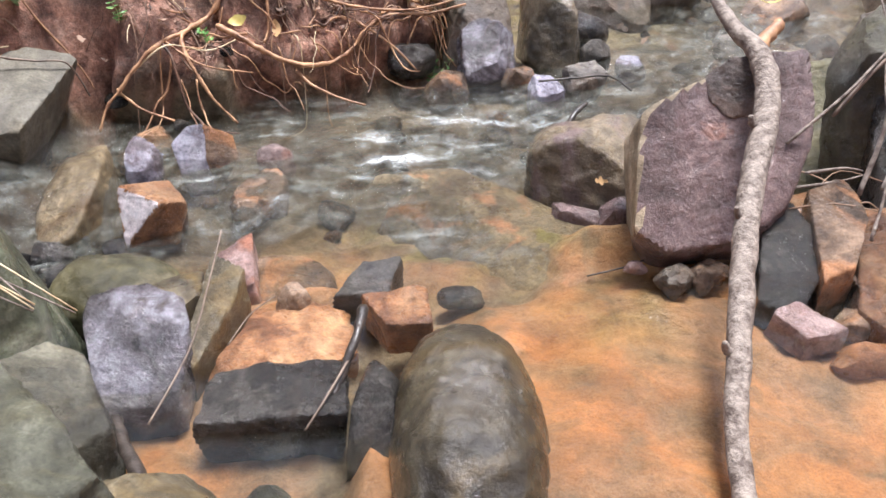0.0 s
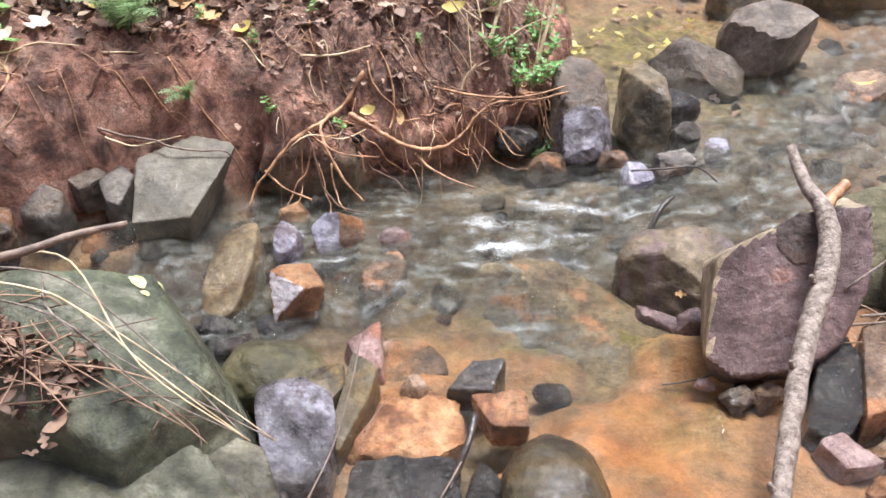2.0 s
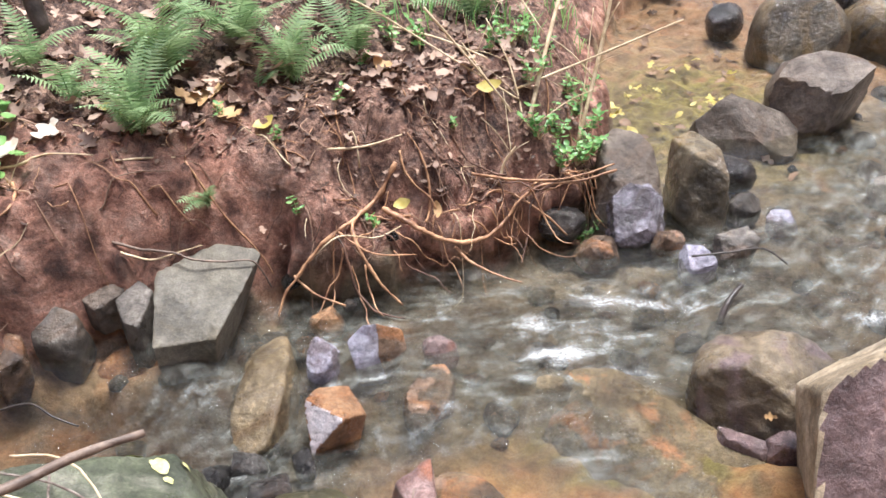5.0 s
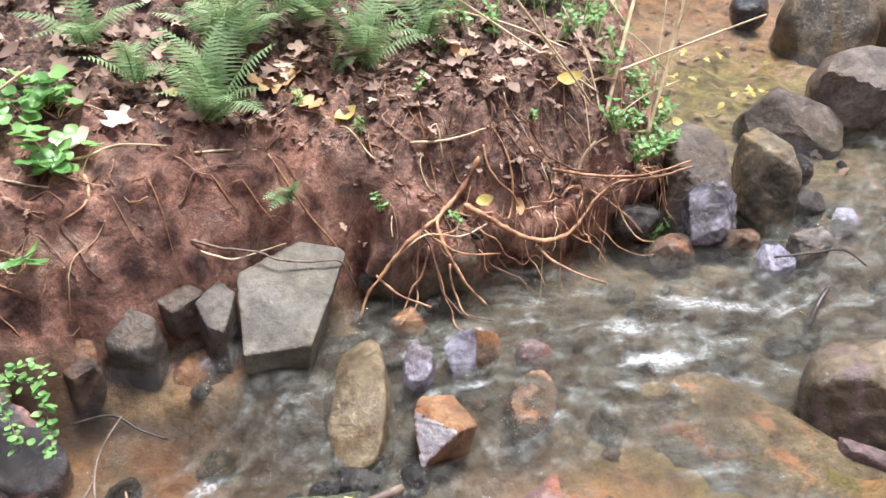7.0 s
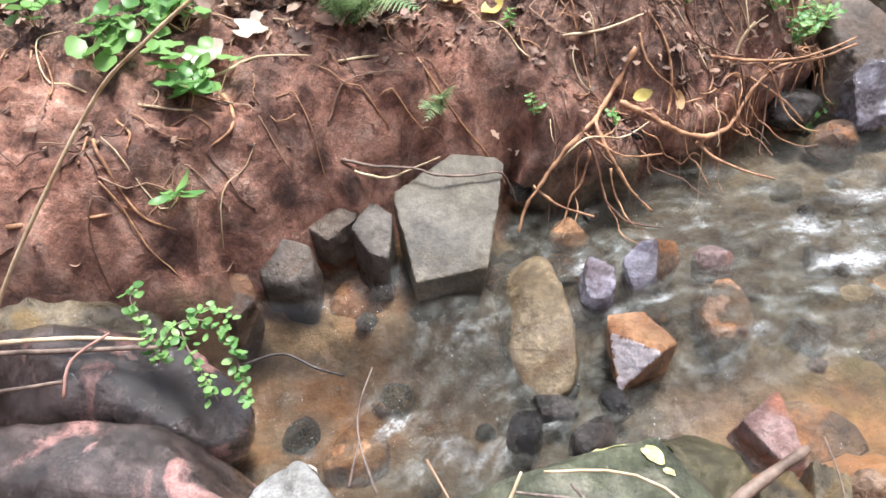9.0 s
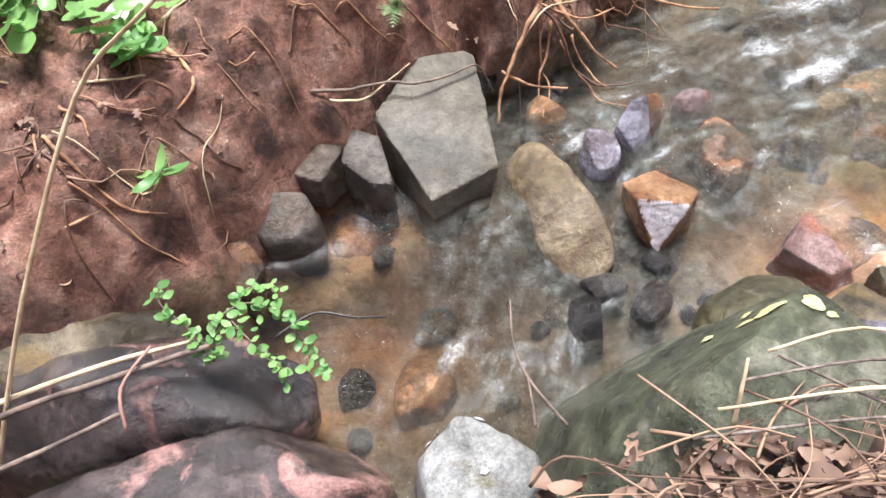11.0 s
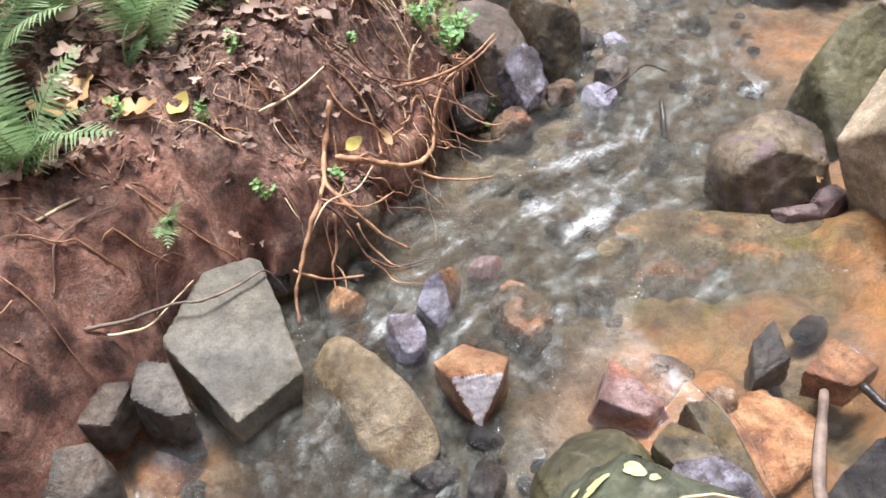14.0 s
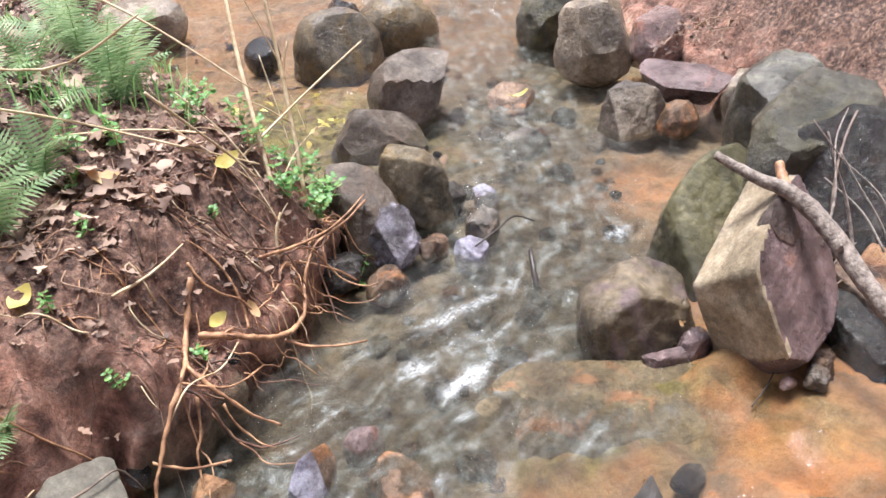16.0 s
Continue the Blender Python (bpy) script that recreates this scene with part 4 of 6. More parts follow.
# The rose front carries its sky glint as colour.
faceted("stone", [(-0.8, 1.992, 0.08), (-0.675, 1.94, 0.06), (-0.77, 1.905, -0.06), (-0.79, 2.09, 0.03), (-0.7, 2.095, 0.042), (-0.622, 1.995, 0.036), (-0.65, 1.965, -0.08), (-0.79, 2.08, -0.09), (-0.66, 2.08, -0.09)], rust, 73, "orange rock with a pink broken face, painted pale as a glint", 0.004, 90.0, second=(rose, (-0.2, -0.85, 0.48), 0.9), knocks=3)
faceted("boulder", [(-0.96, 2.335, 0.045), (-0.9, 2.17, 0.065), (-0.868, 1.98, 0.05), (-0.885, 1.87, 0.0), (-1.09, 2.29, -0.02), (-1.06, 2.02, -0.02), (-0.98, 1.85, -0.07), (-0.85, 1.95, -0.12), (-0.87, 2.2, -0.12), (-1.0, 2.36, -0.1), (-1.12, 2.2, -0.12), (-1.02, 2.15, 0.055)], tan_olive, 74, "long brown boulder with water sliding over it", 0.006, 14.0, knocks=2)
stone("stone", (-0.47, 2.16, -0.05), (0.07, 0.12, 0.07), brown, 75, "brown stone awash in the riffle", cuts=[(0, 0, 1, 0.05)], square=3.5)
stone("stone", (-0.47, 2.35, -0.03), (0.06, 0.05, 0.06), pink, 76, "small pinkish stone in the riffle", rough=0.12)
stone("stone", (-1.46, 2.24, -0.06), (0.12, 0.16, 0.055), rust, 77, "orange silt-covered stone under the water")
stone("stone", (-0.87, 2.47, -0.03), (0.06, 0.05, 0.05), rust, 78, "small orange stone by the bank")
stone("stone", (-1.42, 1.74, -0.125), (0.08, 0.09, 0.055), rust, 79, "orange stone under clear water")
slab("stone", [(-0.5, 1.79, 0.005), (-0.43, 1.69, -0.01), (-0.375, 1.69, 0.005), (-0.415, 1.85, 0.045)], 0.08, pink, 80, "triangular pinkish violet stone", 0.25)
stone("stone", (-0.33, 1.8, -0.1), (0.13, 0.1, 0.07), brown, 81, "orange rock under shallow water", square=3)
for k, (x, y, s) in enumerate([(-0.93, 1.84, 0.05), (-0.84, 1.76, 0.055), (-1.0, 1.77, 0.06), (-0.78, 1.87, 0.04), (-0.9, 1.92, 0.03)]):
    stone("stone", (x, y, -0.06), (s * 1.2, s * 0.7, s * 0.9), dark, 90 + k, "dark broken stone in the small cascade", "stones in the cascade", rough=0.12, square=4, detail=4, chips=8, turn=k * 40)

# ---- stones of the near side ----
lichen_rock = faceted("boulder", [(-0.81, 1.385, 0.515), (-0.93, 1.31, 0.565), (-1.06, 1.24, 0.6), (-0.93, 1.13, 0.57), (-0.607, 1.21, 0.39), (-0.63, 1.28, 0.28), (-0.74, 1.42, 0.22), (-0.66, 1.46, -0.06), (-0.83, 1.61, 0.06), (-0.957, 1.64, -0.05), (-1.19, 1.57, -0.06),
      (-1.33, 1.28, 0.1), (-1.12, 1.02, 0.5), (-0.72, 0.97, 0.42), (-0.55, 1.2, 0.0), (-1.2, 1.0, 0.1), (-0.7, 0.95, 0.0)], green, 100, "green-grey boulder with yellow lichen on its ridge", 0.008, 80.0, knocks=2)
slab("boulder", [(-1.0, 0.95, 0.37), (-0.9, 0.6, 0.38), (-0.45, 0.62, 0.32), (-0.375, 0.9, 0.26), (-0.5, 1.02, 0.28), (-0.66, 1.12, 0.31), (-0.8, 1.1, 0.33)], 0.35, lichen_grey, 101, "pale lichen-grey boulder on the near bank", 0.15, (0, 0), 0.016)
slab("boulder", [(-0.72, 1.22, 0.26), (-0.6, 1.08, 0.26), (-0.47, 0.99, 0.19), (-0.435, 1.06, 0.17), (-0.53, 1.2, 0.2)], 0.3, pale, 102, "grey-green boulder above the small pool", 0.12, (0, 0), 0.012)
stone("boulder", (-0.43, 0.95, -0.01), (0.17, 0.15, 0.12), olive, 103, "low olive rock at the pool's edge", square=3, detail=5)
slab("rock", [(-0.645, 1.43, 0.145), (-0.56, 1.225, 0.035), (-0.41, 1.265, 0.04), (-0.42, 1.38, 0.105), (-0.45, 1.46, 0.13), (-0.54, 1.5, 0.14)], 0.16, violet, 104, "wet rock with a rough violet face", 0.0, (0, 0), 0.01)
stone("rock", (-0.66, 1.6, 0.01), (0.15, 0.12, 0.09), moss_olive, 105, "rounded mossy stone beside the wet face", square=2.3, detail=5, chips=0, sharp=60)
slab("rock", [(-0.54, 1.5, 0.115), (-0.46, 1.42, 0.12), (-0.43, 1.5, 0.12), (-0.455, 1.6, 0.1), (-0.53, 1.58, 0.09)], 0.14, olive, 106, "grey-olive stone with a cracked top")
slab("rock", [(-0.43, 1.6, 0.15), (-0.445, 1.37, 0.055), (-0.41, 1.34, 0.045), (-0.36, 1.5, 0.1), (-0.355, 1.57, 0.135)], 0.14, olive, 107, "thin upright fin of olive rock", 0.1)
slab("rock", [(-0.35, 1.29, 0.09), (-0.36, 1.165, 0.078), (-0.09, 1.2, 0.088), (-0.11, 1.335, 0.105)], 0.14, dark, 108, "dark wet block with a glistening top", -0.03, (0, 0), 0.01)
stone("rock", (-0.04, 1.225, 0.02), (0.043, 0.14, 0.12), dark, 109, "dark narrow stone beside the smooth boulder", cuts=[(-0.3, -0.6, 0.7, 0.075)], square=3, turn=-5)
stone("boulder", (0.125, 1.17, 0.0), (0.142, 0.27, 0.205), sleek, 110, "smooth rounded wet boulder standing in the shallows", square=2.35, rough=0.025, detail=6, turn=4, chips=0, sharp=70)
slab("rock", [(-0.11, 1.545, 0.095), (-0.045, 1.455, 0.082), (0.05, 1.46, 0.092), (0.03, 1.575, 0.1)], 0.08, rust, 111, "square orange stone lying on the shelf", -0.05)
slab("rock", [(-0.18, 1.61, 0.035), (-0.06, 1.61, 0.045), (-0.03, 1.7, 0.09), (-0.12, 1.68, 0.08)], 0.08, grey, 112, "pale wet wedge of stone on the shelf", 0.05)
stone("rock", (-0.26, 1.5, -0.035), (0.17, 0.13, 0.05), rust, 113, "flat orange rock behind the dark block", square=4, rough=0.14, detail=5)
stone("rock", (-0.27, 1.62, 0.0), (0.04, 0.035, 0.05), brown, 114, "small brown stone in the film of water", rough=0.15)
stone("rock", (0.11, 1.68, -0.01), (0.06, 0.035, 0.022), dark, 115, "small dark flat stone in the orange silt", square=2.5)
stone("stone", (-0.215, 1.09, -0.05), (0.05, 0.05, 0.05), mossy, 116, "small round mossy stone in the pool", square=2.1)
spotted_rock = faceted("boulder", [(-1.395, 1.365, 0.47), (-1.29, 1.25, 0.5), (-1.33, 1.1, 0.5), (-1.47, 1.12, 0.45), (-1.465, 1.32, 0.43), (-1.39, 1.4, 0.1), (-1.24, 1.27, 0.1), (-1.28, 1.05, 0.1), (-1.52, 1.08, 0.1), (-1.51, 1.33, 0.1)], pale_grey, 117, "pale grey stone with white lichen spots", 0.008, 30.0)
stone("boulder", (-2.0, 1.74, 0.05), (0.36, 0.13, 0.21), glare_black, 118, "dark wet boulder with pinkish glare painted as a patch", square=2.7, rough=0.05, detail=5, turn=-6, chips=2, sharp=50)
stone("boulder", (-1.92, 1.47, 0.05), (0.39, 0.13, 0.22), glare_black, 119, "dark wet boulder glistening beside the stream", square=2.9, rough=0.05, detail=5, turn=2, chips=2, sharp=50)
stone("boulder", (-2.22, 1.96, 0.05), (0.36, 0.17, 0.2), olive, 120, "smooth olive boulder against the bank", square=2.6, detail=5, turn=-25, chips=2, sharp=50)
stone("boulder", (-2.05, 1.22, 0.0), (0.3, 0.13, 0.2), glare_black, 121, "dark boulder on the near bank", square=2.8)


def bed_cobbles():
    """Stones strewn over the bed of the stream, most of them under water."""
    rng = random.Random(8)
    looks = [brown, brown, grey, rust, olive, dark]
    kinds = [stone_mesh("cobble", (1.0, 0.8, 0.55), looks[k], 200 + k, square=2.6, rough=0.12, detail=3) for k in range(6)]
    made = 0
    while made < 110:
        u = rng.random()
        x, y = rng.uniform(-2.3, 1.8), rng.uniform(1.1, 5.2)
        if abs(float(along(FLOW, np.array(x), np.array(y))[0])) > 0.42 or float(shelf(np.array(x), np.array(y))) > 0.04:
            continue
        k = rng.randrange(6)
        s = 0.025 + 0.05 * u * u
        ob = thing("cobble", kinds[k], (x, y, height(x, y) + s * 0.25), "rounded cobble on the stream bed under water", "stone", "cobbles on the stream bed")
        ob.scale = (s, s, s)
        ob.rotation_euler = (rng.uniform(-0.3, 0.3), rng.uniform(-0.3, 0.3), rng.uniform(0, 6.28))
        made += 1


bed_cobbles()

from mathutils.bvhtree import BVHTree


# ---- leaves ----
def leaf_blade(length, width, curl=0.2, fold=0.15, seed=0, lobes=0):
    """One leaf from its stalk along +x: a folded, curled blade, lobed like an oak's where lobes > 0."""
    rng = random.Random(seed)
    n = 6 if not lobes else lobes * 5 + 3
    verts, faces = [], []
    bend = rng.uniform(-0.2, 0.2)
    for i in range(n + 1):
        s = i / n
        w = width * 0.5 * math.sin(math.pi * min(1, s * 0.92 + 0.04)) ** 0.8
        if lobes:
            w *= 0.86 + 0.42 * math.sin(6.283 * s * (lobes + 0.25)) + rng.uniform(-0.06, 0.06)
        x, z = s * length, curl * length * (s - 0.5) ** 2 * 2
        y = bend * length * s * s
        wave = rng.uniform(-0.08, 0.08) * width
        verts += [(x, y - w, z + fold * w + wave), (x, y, z), (x, y + w, z + fold * w - wave)]
        if i:
            a, b = 3 * (i - 1), 3 * i
            faces += [(a, b, b + 1, a + 1), (a + 1, b + 1, b + 2, a + 2)]
    return verts, faces


def put_at(piece, at, spin, lay=0.0, roll=0.0, scale=1.0):
    m = Matrix.Translation(at) @ Euler((roll, lay, spin)).to_matrix().to_4x4() @ Matrix.Scale(scale, 4)
    return [tuple(m @ Vector(v)) for v in piece[0]], piece[1]


def one_leaf(name, x, y, length, width, mat, label, spin, seed, lobes=0, lift=0.012, curl=0.45):
    me = mesh_of(name, *leaf_blade(length, width, curl, 0.2, seed, lobes), mat)
    ob = thing(name, me, (x, y, height(x, y) + lift), label, "leaf")
    e = 0.03
    ob.rotation_euler = (math.atan((height(x, y + e) - height(x, y - e)) / (2 * e)) * 0.8, 0, 0)
    ob.rotation_euler = (ob.rotation_euler.to_matrix() @ Matrix.Rotation(spin, 3, "Z")).to_euler()
    return ob


one_leaf("fallen_leaf", -1.13, 2.75, 0.075, 0.05, yellow_leaf, "bright yellow leaf on dark earth", 0.9, 1)
one_leaf("fallen_leaf", -1.43, 2.85, 0.17, 0.11, tan_leaf, "large tan oak leaf on the bank", 0.1, 2, 4)
one_leaf("fallen_leaf", -1.27, 2.79, 0.13, 0.07, tan_leaf, "curled orange-tan leaf on the bank", -0.4, 3, 3)
one_leaf("fallen_leaf", -1.75, 2.5, 0.09, 0.09, white_leaf, "bleached star-shaped leaf on red earth", 1.2, 4, 2)
one_leaf("fallen_leaf", -1.88, 2.42, 0.11, 0.09, white_leaf, "large bleached leaf beside green ones", 0.4, 5)
one_leaf("fallen_leaf", -1.35, 2.7, 0.07, 0.04, pink_leaf, "pinkish brown curled leaf on the bank", -0.8, 6, 2)
one_leaf("fallen_leaf", -0.54, 2.82, 0.06, 0.03, tan_leaf, "small tan leaf among the roots", -1.3, 7)
one_leaf("fallen_leaf", -0.68, 2.77, 0.06, 0.04, yellow_leaf, "small yellow-green leaf among the roots", 0.5, 8)
one_leaf("fallen_leaf", -0.8, 3.15, 0.09, 0.06, tan_leaf, "orange leaf lying on the litter", -0.6, 9)
one_leaf("fallen_leaf", -0.43, 3.16, 0.09, 0.05, yellow_leaf, "yellow leaf lying on the litter", 0.2, 10)
one_leaf("fallen_leaf", -1.58, 2.6, 0.11, 0.08, pink_leaf, "brown curled leaf on the earth bank", 0.3, 11, 3)
one_leaf("fallen_leaf", -1.65, 2.72, 0.05, 0.04, yellow_leaf, "small yellow leaf on the bank", 0.3, 12)
water_leaf = one_leaf("fallen_leaf", 1.36, 3.8, 0.12, 0.05, yellow_leaf, "yellow leaf lying on a wet rock", -0.35, 13)
water_leaf.location.z = 0.085
rock_leaf = one_leaf("fallen_leaf", 0.43, 1.99, 0.034, 0.02, tan_leaf, "pale cream leaf on the boulder", 0.4, 14, 2)
rock_leaf.location.z = 0.14
rock_leaf.rotation_euler = (0.9, 0, 0.3)


def litter(name, spots, mats_mix, label, seed, low, high, bury=0.004):
    rng = random.Random(seed)
    pieces = []
    for x, y in spots:
        size = rng.uniform(low, high)
        blade = leaf_blade(size, size * rng.uniform(0.4, 0.75), rng.uniform(-0.5, 0.6), rng.uniform(-0.2, 0.5), rng.random(), rng.choice((0, 2, 3, 3)))
        pieces.append(put_at(blade, (x, y, height(x, y) + rng.uniform(0.0, 0.009) - bury), rng.uniform(0, 6.28), rng.uniform(-0.5, 0.5), rng.uniform(-0.5, 0.5)))
    return tagged(new(name, mesh_of(name, *joined(pieces), mats_mix)), label, "leaf litter", kind="stuff")


def strewn(count, box, accept, seed):
    rng = random.Random(seed)
    out = []
    while len(out) < count:
        x, y = rng.uniform(box[0], box[2]), rng.uniform(box[1], box[3])
        if accept(float(along(NORTH, np.array(x), np.array(y))[0]), x, y, rng):
            out.append((x, y))
    return out


litter("leaf_litter", strewn(5200, (-3.6, 2.5, 0.15, 7.0), lambda d, x, y, r: d > 0.3 + r.uniform(-0.1, 0.2), 5), dry_leaf, "brown fallen leaves covering the upper bank", 5, 0.035, 0.1)
litter("leaf_scraps", strewn(800, (-2.6, 1.9, 0.1, 3.6), lambda d, x, y, r: 0.08 < d < 0.6 and (x > -1.3 or r.random() < 0.25), 6), scrap_leaf, "scraps of dead leaf on the red earth", 6, 0.012, 0.04)
litter("yellow_leaves", strewn(26, (0.06, 3.95, 0.95, 5.0), lambda d, x, y, r: -0.75 < d < -0.02, 7), yellow_leaf, "yellow-green fallen leaves in the side pool", 7, 0.04, 0.09, -0.06)
litter("oak_leaves", strewn(70, (-2.1, 2.45, 0.0, 3.3), lambda d, x, y, r: 0.3 < d < 0.62, 27), dry_leaf, "curled brown oak leaves along the brow of the bank", 27, 0.06, 0.11, -0.008)
litter("sunken_leaves", strewn(60, (0.06, 3.7, 1.0, 6.2), lambda d, x, y, r: -0.9 < d < -0.02, 17), scrap_leaf, "dark sodden leaves lying in the side pool", 17, 0.04, 0.09, -0.02)


# ---- roots and sticks ----
def root(points, r0, r1, label, seed, mat=None, name="root", lift=0.016):
    pts = [(x, y, max(z + lift, height(x, y) + 0.008)) for x, y, z in points]
    base = Vector(pts[0])
    v, f = tube([tuple(Vector(p) - base) for p in pts], (r0 * 0.75, r0 * 0.6, r1 * 0.75), 6, 0.24, seed)
    return thing(name, mesh_of(name, v, f, mat or root_tan), base, label, "root")


root([(-0.68, 2.84, 0.3), (-0.74, 2.78, 0.27), (-0.79, 2.68, 0.245), (-0.84, 2.6, 0.225), (-0.91, 2.54, 0.17), (-0.96, 2.5, 0.12), (-1.0, 2.46, 0.07), (-1.02, 2.42, 0.005)], 0.012, 0.005, "forked orange-tan root reaching down to the water", 1)
root([(-0.8, 2.66, 0.245), (-0.785, 2.6, 0.215), (-0.74, 2.56, 0.15), (-0.69, 2.54, 0.075), (-0.62, 2.53, 0.0)], 0.01, 0.005, "orange-tan root hanging over the water", 2)
root([(-0.72, 2.76, 0.24), (-0.62, 2.73, 0.2), (-0.55, 2.73, 0.16), (-0.46, 2.75, 0.12), (-0.37, 2.82, 0.1), (-0.3, 2.93, 0.12), (-0.26, 2.97, 0.17), (-0.18, 3.02, 0.21), (-0.05, 3.08, 0.2), (0.09, 3.14, 0.22)], 0.012, 0.006, "long curved root looping along the bank", 3)
root([(-0.47, 2.76, 0.09), (-0.42, 2.73, 0.06), (-0.33, 2.7, 0.03), (-0.23, 2.68, 0.01)], 0.009, 0.004, "bare root lying on the water", 4)
root([(-0.98, 2.51, 0.11), (-0.9, 2.48, 0.06), (-0.8, 2.47, 0.03)], 0.006, 0.004, "thin root trailing in the water", 5)
root([(-0.67, 2.87, 0.4), (-0.65, 2.84, 0.35), (-0.61, 2.82, 0.3), (-0.56, 2.81, 0.26), (-0.53, 2.8, 0.2)], 0.006, 0.004, "reddish root bent over the bank", 6)
root([(-0.9, 2.79, 0.44), (-0.78, 2.84, 0.435), (-0.66, 2.89, 0.46)], 0.006, 0.003, "pale root lying on the earth", 7, straw)
root([(-0.43, 2.94, 0.29), (-0.28, 3.0, 0.24), (-0.09, 3.06, 0.22), (0.08, 3.13, 0.25)], 0.008, 0.004, "yellow root along the bank's lip", 8)
root([(-0.28, 2.98, 0.19), (-0.17, 2.97, 0.12), (-0.08, 2.97, 0.03)], 0.007, 0.004, "root bending down to the water", 9)
root([(-1.3, 2.56, 0.24), (-1.19, 2.53, 0.22), (-1.1, 2.54, 0.18), (-1.06, 2.53, 0.1)], 0.005, 0.003, "thin root dangling beside the grey slab", 10)
root([(-0.84, 2.6, 0.22), (-0.72, 2.58, 0.17), (-0.59, 2.66, 0.12)], 0.006, 0.003, "thin root across the undercut bank", 11)
root([(-0.93, 2.53, 0.16), (-0.83, 2.58, 0.23), (-0.72, 2.63, 0.2), (-0.64, 2.68, 0.22)], 0.005, 0.003, "thin pale root across the bank", 12, straw)
root([(-1.5, 2.36, 0.3), (-1.4, 2.36, 0.29), (-1.31, 2.375, 0.275), (-1.244, 2.362, 0.262), (-1.15, 2.385, 0.242), (-1.07, 2.42, 0.225), (-1.03, 2.43, 0.12)], 0.006, 0.003, "dark twig lying over the slab", 13, bark_brown, "twig")
root([(-1.46, 2.33, 0.27), (-1.38, 2.35, 0.26), (-1.3, 2.4, 0.262), (-1.24, 2.44, 0.265)], 0.005, 0.003, "pale twig lying over the slab", 14, straw, "twig")
root([(-1.88, 2.34, 0.41), (-1.79, 2.42, 0.41), (-1.7, 2.46, 0.4), (-1.57, 2.5, 0.37)], 0.007, 0.003, "pale bare root on the earth bank", 15, straw)
root([(-1.5, 2.5, 0.31), (-1.44, 2.54, 0.3), (-1.34, 2.58, 0.26)], 0.006, 0.003, "pale bare root above the slab", 16, straw)
root([(-1.78, 2.37, 0.29), (-1.75, 2.33, 0.24), (-1.735, 2.26, 0.2), (-1.78, 2.22, 0.2)], 0.008, 0.003, "tan root end curling out of the earth", 17)
root([(-2.03, 2.15, 0.35), (-2.0, 2.1, 0.29), (-1.93, 2.05, 0.22), (-1.86, 2.07, 0.17)], 0.007, 0.003, "tan root hanging on the bank", 18)
root([(-2.05, 2.16, 0.36), (-2.04, 2.07, 0.28)], 0.005, 0.003, "short thin root hanging from red earth", 19)
root([(-2.0, 2.22, 0.39), (-1.96, 2.19, 0.34), (-1.94, 2.12, 0.3)], 0.006, 0.003, "tan root hanging down over red earth", 20)
root([(-1.96, 2.25, 0.42), (-1.9, 2.26, 0.34), (-1.82, 2.26, 0.29)], 0.005, 0.003, "thin pale root lying on red earth", 21, straw)
root([(-2.2, 1.96, 0.26), (-2.02, 2.02, 0.24), (-1.9, 2.08, 0.21)], 0.007, 0.003, "root along the foot of the bank", 22)


def rootlets():
    """Thin rootlets and straws on the bank: the stouter ones are things, the finest are one tangle."""
    rng = random.Random(12)
    fine, stout = [], []
    while len(fine) + len(stout) < 230:
        x, y = rng.uniform(-2.5, 0.1), rng.uniform(1.8, 3.3)
        d = float(along(NORTH, np.array(x), np.array(y))[0])
        if not 0.02 < d < 0.55 or (x < -1.2 and rng.random() < 0.25):
            continue
        a, turn, pts = rng.uniform(0, 6.28), rng.uniform(-0.6, 0.6), []
        for k in range(rng.randint(4, 7)):
            pts.append((x, y, height(x, y) + rng.uniform(0.001, 0.014)))
            a += turn + rng.uniform(-0.8, 0.8)
            step = rng.uniform(0.02, 0.055)
            x, y = x + step * math.cos(a), y + step * math.sin(a)
        r = rng.uniform(0.0012, 0.0036)
        (stout if r > 0.0022 and len(stout) < 95 else fine).append((pts, r))
    for k in range(13):
        x = -0.95 + k * 0.08 + rng.uniform(-0.03, 0.03)
        y = min((yy for yy in np.arange(2.3, 3.2, 0.02) if height(x, yy) > 0.1), default=2.6)
        p = Vector((x, y + 0.05, height(x, y + 0.05) + 0.012))
        go, pts = Vector((rng.uniform(-1, 1), -0.8, -0.35)), []
        for j in range(rng.randint(4, 6)):
            pts.append(tuple(p))
            go = (go + Vector((rng.uniform(-0.9, 0.9), rng.uniform(-0.4, 0.35), rng.uniform(-0.7, 0.25)))).normalized()
            p = p + go * rng.uniform(0.022, 0.045)
            p.z = max(p.z, 0.0)
        stout.append((pts, rng.uniform(0.0012, 0.0026)))
    for k, (pts, r) in enumerate(stout):
        base = Vector(pts[0])
        v, f = tube([tuple(Vector(p) - base) for p in pts], (r, r * 0.4), 5, 0.12, k, 2)
        thing("rootlet", mesh_of("rootlet", v, f, (root_tan, root_tan, root_brown, root_tan, straw, root_tan, root_brown)[k % 7]), base, "thin rootlet curling over the red earth bank", "root", "rootlets on the bank")
    pieces = [tube(pts, (r, r * 0.4), 4, 0.1, k, 2) for k, (pts, r) in enumerate(fine)]
    tagged(new("root_fibres", mesh_of("root_fibres", *joined(pieces), root_thin)), "fine root fibres and straws on the earth bank", "roots", kind="stuff")


rootlets()


